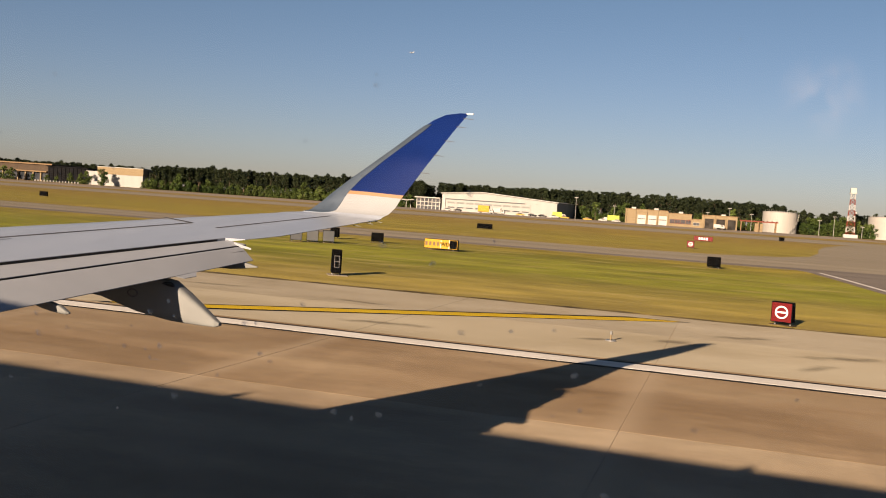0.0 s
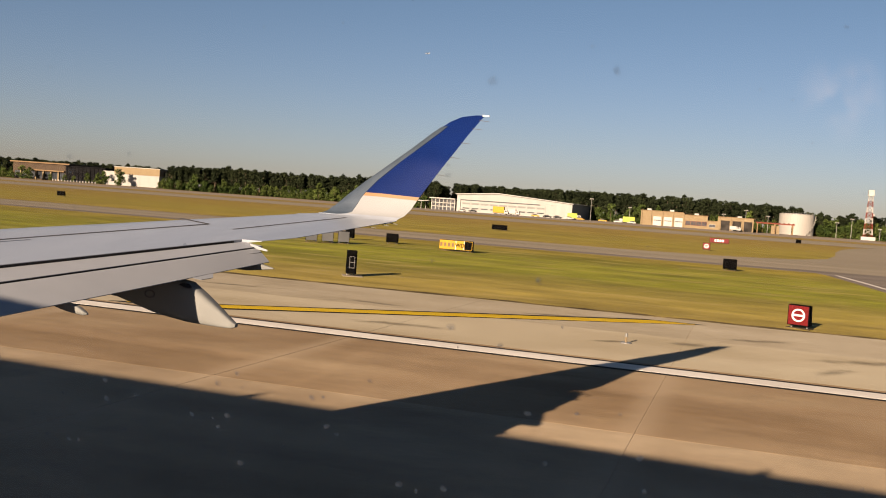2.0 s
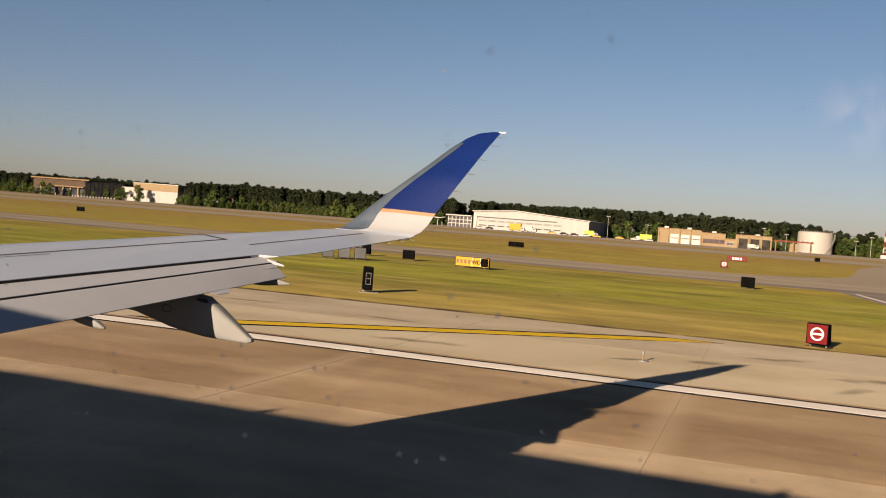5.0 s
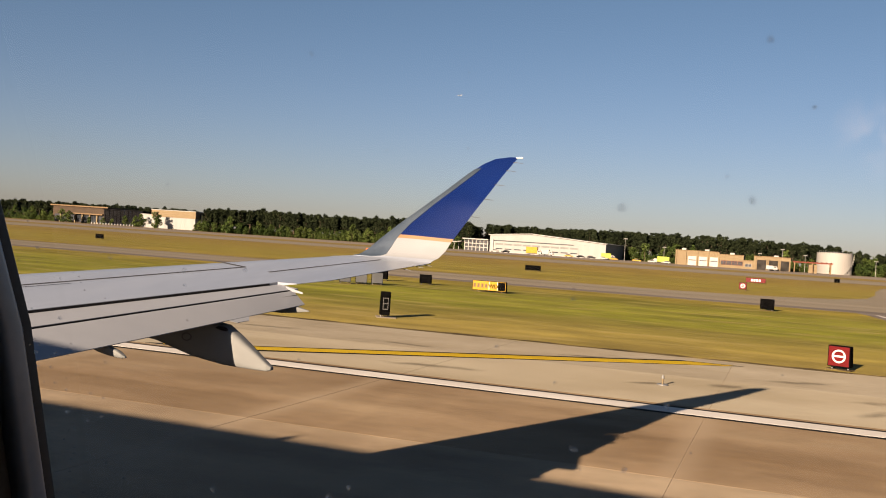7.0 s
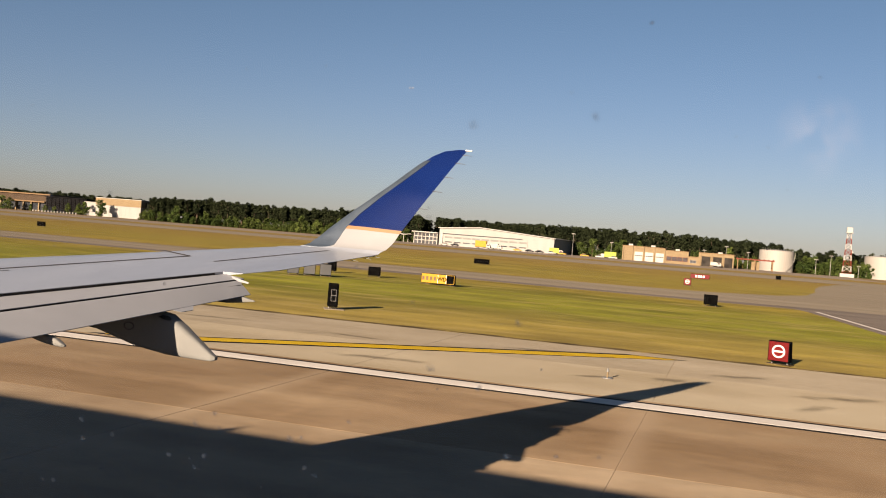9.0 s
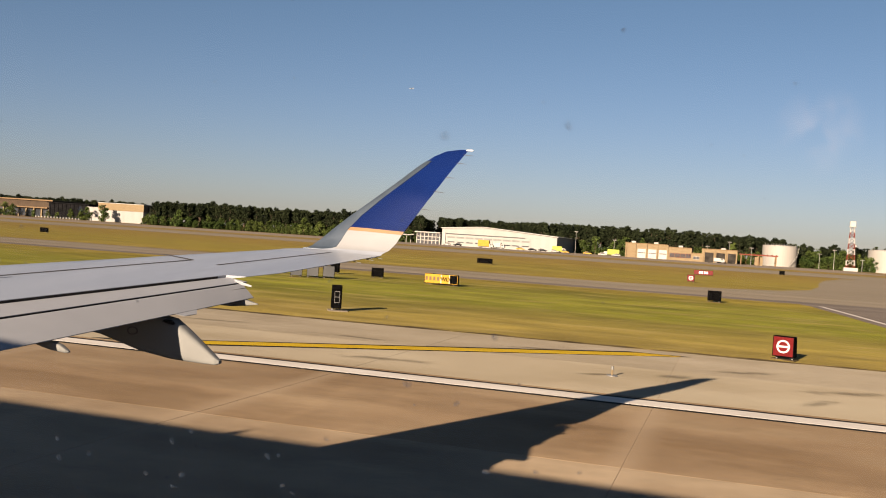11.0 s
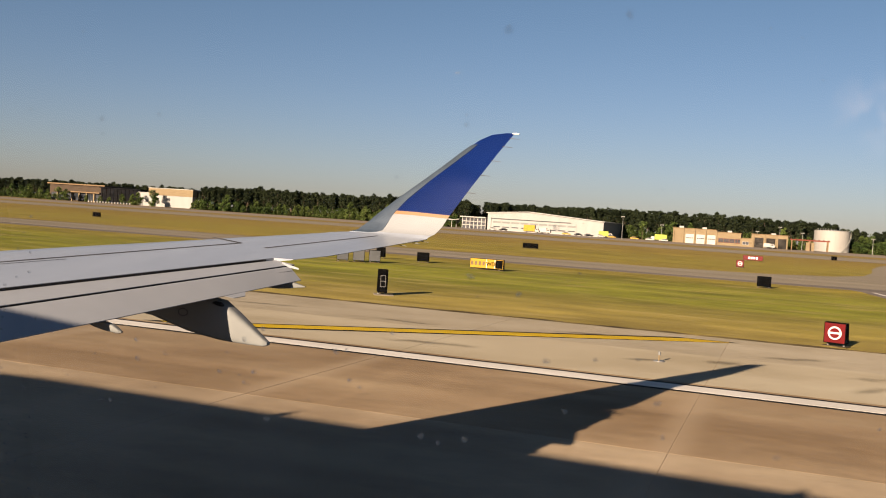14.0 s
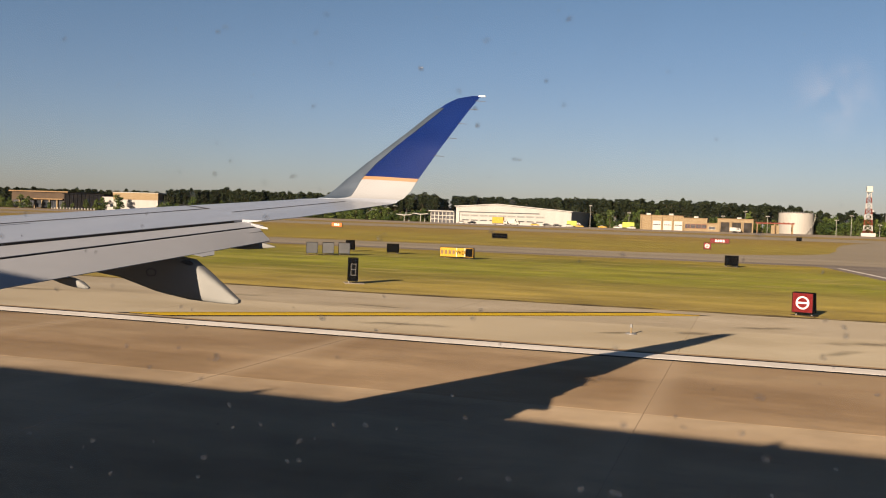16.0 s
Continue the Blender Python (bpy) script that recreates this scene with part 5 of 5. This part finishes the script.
# ---------- tanks and tower ----------
def tank(x, y, r, h):
    t = thing("storage_tank", "large white cylindrical fuel storage tank", "tank", pose(x, y, 0), group="fuel tanks")
    k = 48
    circ = lambda rr, z: [(rr * math.cos(2 * math.pi * i / k), rr * math.sin(2 * math.pi * i / k), z) for i in range(k)]
    part("shell", loft(bmesh.new(), [circ(r, 0), circ(r, h * 0.25), circ(r * 1.0006, h * 0.5), circ(r, h)]), M["tank_white"], t)
    for z in (h * 0.25, h * 0.5, h * 0.75, h - 0.2):
        part("hoop", loft(bmesh.new(), [circ(r + 0.06, z - 0.1), circ(r + 0.06, z + 0.1)]), M["tank_white"], t)
    part("roof", loft(bmesh.new(), [circ(r + 0.15, h), circ(r + 0.15, h + 0.15), circ(0.4, h + 0.75)]), M["tank_white"], t)
    for i in range(14):
        a = math.radians(-150 + i * 9)
        part("rail_post", rod(bmesh.new(), (r * math.cos(a), r * math.sin(a), h), (r * math.cos(a), r * math.sin(a), h + 1.2), 0.05, 0.05, 5), M["white_steel"], t)
    bm = bmesh.new()
    for i in range(26):
        a = math.radians(-60 + i * 2.6)
        z = h * i / 26
        p = Vector(((r + 0.5) * math.cos(a), (r + 0.5) * math.sin(a), z))
        box(bm, -0.45, 0.45, -0.35, 0.35, 0, 0.1, turn=Matrix.Translation(p) @ Matrix.Rotation(a, 4, "Z"))
    part("stair", bm, M["white_steel"], t, "curved steel stair")


tank(25.4, 572, 9.4, 11.6)
tank(83.0, 580, 10.5, 12.4)


def lattice_tower(x, y):
    t = thing("lattice_tower", "red and white steel lattice tower with cabin top", "tower", pose(x, y, 0))
    H, b0, b1 = 24.0, 2.3, 0.95
    n = 8
    half = lambda z: lerp(b0, b1, z / H)
    for i in range(n):
        z0, z1 = H * i / n, H * (i + 1) / n
        mat = M["red_steel"] if i % 2 == 0 else M["white_steel"]
        s0, s1 = half(z0), half(z1)
        c0 = [Vector((sx * s0, sy * s0, z0)) for sx, sy in ((-1, -1), (1, -1), (1, 1), (-1, 1))]
        c1 = [Vector((sx * s1, sy * s1, z1)) for sx, sy in ((-1, -1), (1, -1), (1, 1), (-1, 1))]
        bay = bmesh.new()
        for k in range(4):
            rod(bay, c0[k], c1[k], 0.15, 0.15, 6)
            rod(bay, c0[k], c1[(k + 1) % 4], 0.09, 0.09, 5)
            rod(bay, c0[(k + 1) % 4], c1[k], 0.09, 0.09, 5)
            rod(bay, c1[k], c1[(k + 1) % 4], 0.09, 0.09, 5)
        part("bay", bay, mat, t)
    part("platform", boxed(-1.9, 1.9, -1.9, 1.9, 24.0, 24.3), M["white_steel"], t)
    part("cabin", boxed(-1.5, 1.5, -1.5, 1.5, 24.3, 27.2, 0.15), M["white_steel"], t, "white equipment cabin")
    part("base_hut", boxed(-3.6, 3.6, -4.0, 0, 0, 1.9, 0.05), M["white_steel"], t)
    part("dish", boxed(1.6, 2.6, -0.5, 0.5, 13.2, 14.4, 0.2), M["white_steel"], t)


lattice_tower(61.5, 560)


def lamp_pole(x, y, h):
    t = thing("light_pole", "slim grey light pole before the woods", "pole", pose(x, y, 0), group="light poles")
    part("shaft", rod(bmesh.new(), (0, 0, 0), (0, 0, h), 0.17, 0.09, 7), M["grey_steel"], t)
    part("arm", boxed(-0.9, 0.9, -0.08, 0.08, h - 0.15, h + 0.05), M["grey_steel"], t)
    for s in (-0.8, 0.8):
        part("lamp_head", boxed(s - 0.25, s + 0.25, -0.2, 0.2, h - 0.3, h - 0.12), M["white_steel"], t)


for x, y, h in ((-14, 566, 9), (-2, 560, 12), (10, 562, 9.5), (46, 564, 8.5), (53, 558, 11), (-82, 516, 12), (68, 564, 6.5), (-64, 540, 9)):
    lamp_pole(x, y, h)


# ---------- vehicles on the apron ----------
def wheels(parent, xs, half, r):
    for x in xs:
        for s in (-1, 1):
            w = part("wheel", rod(bmesh.new(), (x, s * half - 0.14, r), (x, s * half + 0.14, r), r, r, 14), M["tyre"], parent)
            part("rim", rod(bmesh.new(), (x, s * half - 0.15, r), (x, s * half + 0.15, r), r * 0.5, r * 0.5, 10), M["grey_steel"], w)


def box_truck(x, y, paint, length, height, label, turn=0):
    t = thing("box_truck", label, "truck", pose(x, y, 0, 0, 0, turn), group="apron vehicles")
    part("chassis", boxed(-length / 2, length / 2, -1.0, 1.0, 0.5, 0.8), M["tyre"], t)
    part("cargo_box", boxed(-length / 2, length / 2 - 2.2, -1.2, 1.2, 0.8, height, 0.06), paint, t)
    cab = bmesh.new()
    loft(cab, [[(length / 2 - 2.1, yy, 0.6), (length / 2, yy, 0.6), (length / 2, yy, 1.5), (length / 2 - 0.5, yy, 2.4), (length / 2 - 2.1, yy, 2.4)] for yy in (-1.1, 1.1)])
    c = part("cab", cab, M["white_steel"], t)
    part("side_window", boxed(length / 2 - 1.7, length / 2 - 0.7, -1.13, -1.105, 1.55, 2.2), M["glass_dark"], c)
    wheels(t, (-length / 2 + 1.3, length / 2 - 1.2), 1.0, 0.45)


def car(x, y, paint, label, turn=0, low=1.5):
    t = thing("car", label, "car", pose(x, y, 0, 0, 0, turn), group="apron vehicles")
    body = bmesh.new()
    loft(body, [[(-2.3, yy, 0.35), (2.3, yy, 0.35), (2.35, yy, 0.75), (1.2, yy, 0.95), (-2.25, yy, 1.0)] for yy in (-0.9, 0.9)])
    part("body", body, paint, t)
    cab = bmesh.new()
    loft(cab, [[(-1.7, yy, 0.98), (1.1, yy, 0.95), (0.5, yy, low), (-1.3, yy, low)] for yy in (-0.8, 0.8)])
    part("cabin", cab, M["glass_dark"], t)
    part("roof", boxed(-1.3, 0.5, -0.75, 0.75, low - 0.02, low + 0.06), paint, t)
    wheels(t, (-1.45, 1.45), 0.82, 0.33)


box_truck(-129.5, 505, M["truck_yellow"], 8.5, 4.2, "tall yellow box truck by the hangar")
box_truck(-122.5, 507, M["white_steel"], 6.5, 3.2, "small white box truck by the hangar")
for x, y, paint, lab in ((-110, 505, "truck_yellow", "low yellow apron car by the hangar"), (-104, 508, "dark_wall", "dark car parked on the apron"), (-98, 506, "dark_wall", "dark car parked on the apron"), (-86, 507, "truck_yellow", "yellow service car on the apron"), (-92, 509, "white_steel", "white car parked on the apron"),
                         (-74, 508, "truck_yellow", "yellow service car on the apron"), (-66, 509, "white_steel", "white car parked on the apron"), (-59, 509, "white_steel", "white car parked on the apron"), (-147, 510, "dark_wall", "dark car parked on the apron"), (-153, 509, "grey_steel", "grey car parked on the apron")):
    car(x, y, M[paint], lab, 180 * (int(-x) % 2))
box_truck(-90, 512, M["truck_lime"], 7.5, 3.4, "lime green fire truck beside the hangar")
box_truck(-62, 513, M["truck_lime"], 8.5, 3.6, "lime green fire truck beside the fire station", 180)
box_truck(-6.5, 514.5, M["white_steel"], 5.5, 2.6, "white van before an open fire station bay")
box_truck(-27, 556, M["white_steel"], 6.0, 5.0, "white truck standing before the woods")


# ---------- airfield signs ----------
def sign_box(name, x, y, w, h, d, face, label, legend=None, turn=0, group=""):
    """A lit sign cabinet on two short legs; its face looks towards the runway."""
    s = thing(name, label, "sign", pose(x, y, 0, 0, 0, turn), group=group)
    lift = 0.07
    shell = loft(bmesh.new(), [[(x, -d / 2, lift), (x, d / 2, lift), (x, d * 0.22, lift + h), (x, -d / 2, lift + h)] for x in (-w / 2, w / 2)])
    bmesh.ops.bevel(shell, geom=shell.edges[:], offset=0.018, segments=1, affect="EDGES")
    part("cabinet", shell, M["sign_black"], s, "black metal cabinet with a sloping back")
    f = part("face", boxed(-w / 2 + 0.03, w / 2 - 0.03, -d / 2 - 0.012, -d / 2 + 0.01, lift + 0.03, lift + h - 0.03), face, s)
    for sx in (-1, 1):
        part("leg", rod(bmesh.new(), (sx * w * 0.36, 0, -0.05), (sx * w * 0.36, 0, lift + 0.02), 0.035, 0.035, 8), M["grey_steel"], s)
    part("footing", boxed(-w / 2 - 0.05, w / 2 + 0.05, -d / 2 - 0.05, d / 2 + 0.05, -0.06, -0.015), M["soil"], s)
    if legend:
        legend(f, -d / 2 - 0.012, lift + h / 2, h)
    return s


def no_entry(face, y, zc, h):
    """White ring with a bar across."""
    k, ro, ri = 40, h * 0.315, h * 0.24
    bm = bmesh.new()
    rings = []
    for i in range(k + 1):
        a = 2 * math.pi * i / k
        rings.append([(r * math.cos(a), yy, zc + r * math.sin(a)) for r, yy in ((ri, y - 0.004), (ro, y - 0.004), (ro, y + 0.002), (ri, y + 0.002))])
    loft(bm, rings, caps=False)
    part("ring", bm, M["sign_white"], face, "white ring")
    part("bar", boxed(-ri * 1.05, ri * 1.05, y - 0.005, y + 0.002, zc - h * 0.042, zc + h * 0.042), M["sign_white"], face, "white bar")


def bars(n):
    def draw(face, y, zc, h):
        for i in range(n):
            xx = (i - (n - 1) / 2) * h * 0.52
            part("legend", boxed(xx - h * 0.17, xx + h * 0.17, y - 0.005, y + 0.002, zc - h * 0.25, zc + h * 0.25), M["sign_white"], face)
    return draw


sign_box("no_entry_sign", 1.95, 35.2, 0.74, 0.72, 0.4, M["sign_red"], "red no-entry sign with white ring in black cabinet", no_entry, -20)
sign_box("sign_cabinet", -1.1, 74.2, 1.0, 0.75, 0.4, M["sign_black"], "black back of an airfield sign in the grass", None, 0)
sign_box("sign_cabinet", -26.9, 70.9, 0.95, 0.7, 0.4, M["sign_black"], "black back of an airfield sign in the grass", None, 12)
sign_box("no_entry_sign", -4.8, 123, 0.9, 0.85, 0.4, M["sign_red"], "small red no-entry sign beyond the taxiway", no_entry, 0)
sign_box("hold_sign", -4.6, 170, 3.2, 0.8, 0.35, M["sign_red"], "wide red hold sign with white legend", bars(4), 0)
sign_box("hold_sign", -36.4, 142, 2.4, 0.75, 0.35, M["sign_black"], "wide black airfield sign with red legend", None, 0)
sign_box("sign_cabinet", 11.5, 240, 1.2, 0.9, 0.4, M["sign_black"], "black sign cabinet beside the taxiway link", None, 0)
sign_box("sign_cabinet", -118, 142, 1.6, 0.8, 0.4, M["sign_black"], "black sign cabinet beyond the taxiway", None, 0)
sign_box("hold_sign", -92, 205, 2.6, 0.9, 0.4, M["orange"], "orange-red airfield sign with pale legend", bars(3), 0)


def marker_digit(face, y, zc, h):
    """The pale figure on the marker, too small to read: its outline as three bars and two uprights."""
    for z in (-0.24, 0.0, 0.24):
        part("legend", boxed(-0.12, 0.12, y - 0.004, y + 0.002, zc + z * h - 0.010, zc + z * h + 0.010), M["grey_steel"], face)
    for x in (-0.12, 0.09):
        part("legend", boxed(x + 0.004, x + 0.02, y - 0.004, y + 0.002, zc - 0.24 * h, zc + 0.24 * h), M["grey_steel"], face)


def direction_legend(face, y, zc, h):
    """Black letters on the pale panel, and unread writing as bars."""
    for i in range(4):
        part("legend", boxed(-1.22 + i * 0.3, -1.04 + i * 0.3, y - 0.006, y + 0.002, zc - h * 0.2, zc + h * 0.2), M["tan_dark"], face)
    for x in (-0.02, 0.62):
        part("divider", boxed(x, x + 0.035, y - 0.006, y + 0.002, zc - h * 0.45, zc + h * 0.45), M["sign_white"], face, "pale divider strip")
    part("dark_panel", boxed(0.68, 1.24, y - 0.004, y + 0.002, zc - h * 0.42, zc + h * 0.42), M["sign_black"], face, "black end panel")
    curve = bpy.data.curves.new("letters", "FONT")
    curve.body, curve.size, curve.extrude, curve.align_x = "WD", h * 0.56, 0.004, "CENTER"
    curve.offset = 0.008
    temp = bpy.data.objects.new("letters", curve)
    scene.collection.objects.link(temp)
    bpy.context.view_layer.update()
    me = bpy.data.meshes.new_from_object(temp)
    bpy.data.objects.remove(temp)
    me.materials.clear()
    me.materials.append(M["sign_black"])
    letters = new("letters", me)
    letters.parent = face
    letters.matrix_basis = pose(0.318, y - 0.006, zc - h * 0.2, 90, 0, 0)
    tagged(letters, "black letters")


sign_box("direction_sign", -20.5, 67.5, 2.6, 0.72, 0.35, M["truck_yellow"], "long yellow taxiway direction sign with black letters", direction_legend, 0)
marker = sign_box("distance_marker", -16.5, 38.6, 0.42, 1.02, 0.70, M["sign_black"], "tall black distance marker on a pale pad in the grass", marker_digit, 28)
part("pad", boxed(-0.36, 0.5, -0.5, 0.55, -0.06, -0.012, 0.01), M["taxiway"], marker, "pale concrete pad")


def edge_light(x, y):
    l = thing("edge_light", "short yellow edge light on the shoulder", "light", pose(x, y, 0), group="edge lights")
    part("base", rod(bmesh.new(), (0, 0, -0.01), (0, 0, 0.03), 0.16, 0.14, 14), M["grey_steel"], l)
    part("stem", rod(bmesh.new(), (0, 0, 0.03), (0, 0, 0.18), 0.025, 0.025, 8), M["tan"], l)
    part("lens", rod(bmesh.new(), (0, 0, 0.18), (0, 0, 0.27), 0.045, 0.03, 10), M["frosted"], l)


edge_light(-2.9, 25.9)
for x in (-63, -124, 58):
    edge_light(x, 25.9)

for i in range(3):
    sign_box("square_cabinet", -30.3 + 0.95 * i, 63.2 + 0.75 * i, 0.86, 0.82, 0.5, M["roof_dull"], "black square airfield cabinet with a dull grey face, one of three", None, 25, "three cabinets in a row")
sign_box("square_cabinet", -31.4, 72.8, 0.7, 0.8, 0.5, M["sign_black"], "single black square cabinet in the grass", None, 10)

# far airliner in the sky
bm = bmesh.new()
rod(bm, (-11, 0, 0), (12, 0, 0.6), 1.6, 1.2, 10)
box(bm, -3, 3, -13, 13, -0.2, 0.2)
box(bm, 9, 12, -0.3, 0.3, 0.5, 5)
ob = part("distant_airliner", bm, M["white_steel"])
ob.matrix_basis = pose(-1059, 3000, 497.5) @ Matrix.Scale(0.65, 4)
tagged(ob, "tiny white airliner far off in the sky", "aircraft")


# cones across the exit
def traffic_cone(x, y):
    c = thing("traffic_cone", "orange traffic cone with a white collar on the taxiway exit", "cone", pose(x, y, -0.028), group="cones across the exit")
    part("base", boxed(-0.25, 0.25, -0.25, 0.25, 0, 0.05, 0.015), M["orange"], c)
    part("cone", rod(bmesh.new(), (0, 0, 0.05), (0, 0, 1.0), 0.17, 0.04, 14), M["orange"], c)
    part("collar", rod(bmesh.new(), (0, 0, 0.55), (0, 0, 0.75), 0.104, 0.078, 14), M["white_steel"], c, "white reflective collar")


for x in (17.5, 22.6, 27.4, 33.0, 36.0):
    traffic_cone(x, 81.5)


# ---------- slabs ----------
def slab_mesh(w, d, material):
    bm = bmesh.new()
    g, b = 0.006, 0.003
    lo = [bm.verts.new((x, y, -0.03)) for x, y in ((g, g), (w - g, g), (w - g, d - g), (g, d - g))]
    mid = [bm.verts.new((v.co.x, v.co.y, -0.002)) for v in lo]
    hi = [bm.verts.new((x, y, 0.0)) for x, y in ((g + b, g + b), (w - g - b, g + b), (w - g - b, d - g - b), (g + b, d - g - b))]
    for a, c in ((lo, mid), (mid, hi)):
        for i in range(4):
            bm.faces.new((a[i], a[(i + 1) % 4], c[(i + 1) % 4], c[i]))
    bm.faces.new(hi)
    return mesh_of("slab", bm, material)


rows = [(runway, M["runway"], [EDGE_Y - PITCH * k for k in range(1, 5)], PITCH), (shoulder, M["shoulder"], [EDGE_Y, EDGE_Y + 5.55], 5.55)]
NEAR0, NEAR1 = -18, 4
for owner, mat, starts, depth in rows:
    rest = bmesh.new()
    for y in starts:
        me = slab_mesh(PITCH, depth, M["runway_pale"] if y < 10 else M["shoulder_grey"] if y > EDGE_Y + 1 else mat)
        for i in range(-90, 40):
            x = -1.45 + PITCH * i
            if NEAR0 <= i < NEAR1:
                s = new("slab", me)
                s.parent = owner
                s.location = (x, y, 0.0)
            else:
                g = 0.02
                rest.faces.new([rest.verts.new(v) for v in ((x + g, y + g, 0), (x + PITCH - g, y + g, 0), (x + PITCH - g, y + depth - g, 0), (x + g, y + depth - g, 0))])
    tagged(part("far_slabs", rest, mat, owner), kind="stuff")
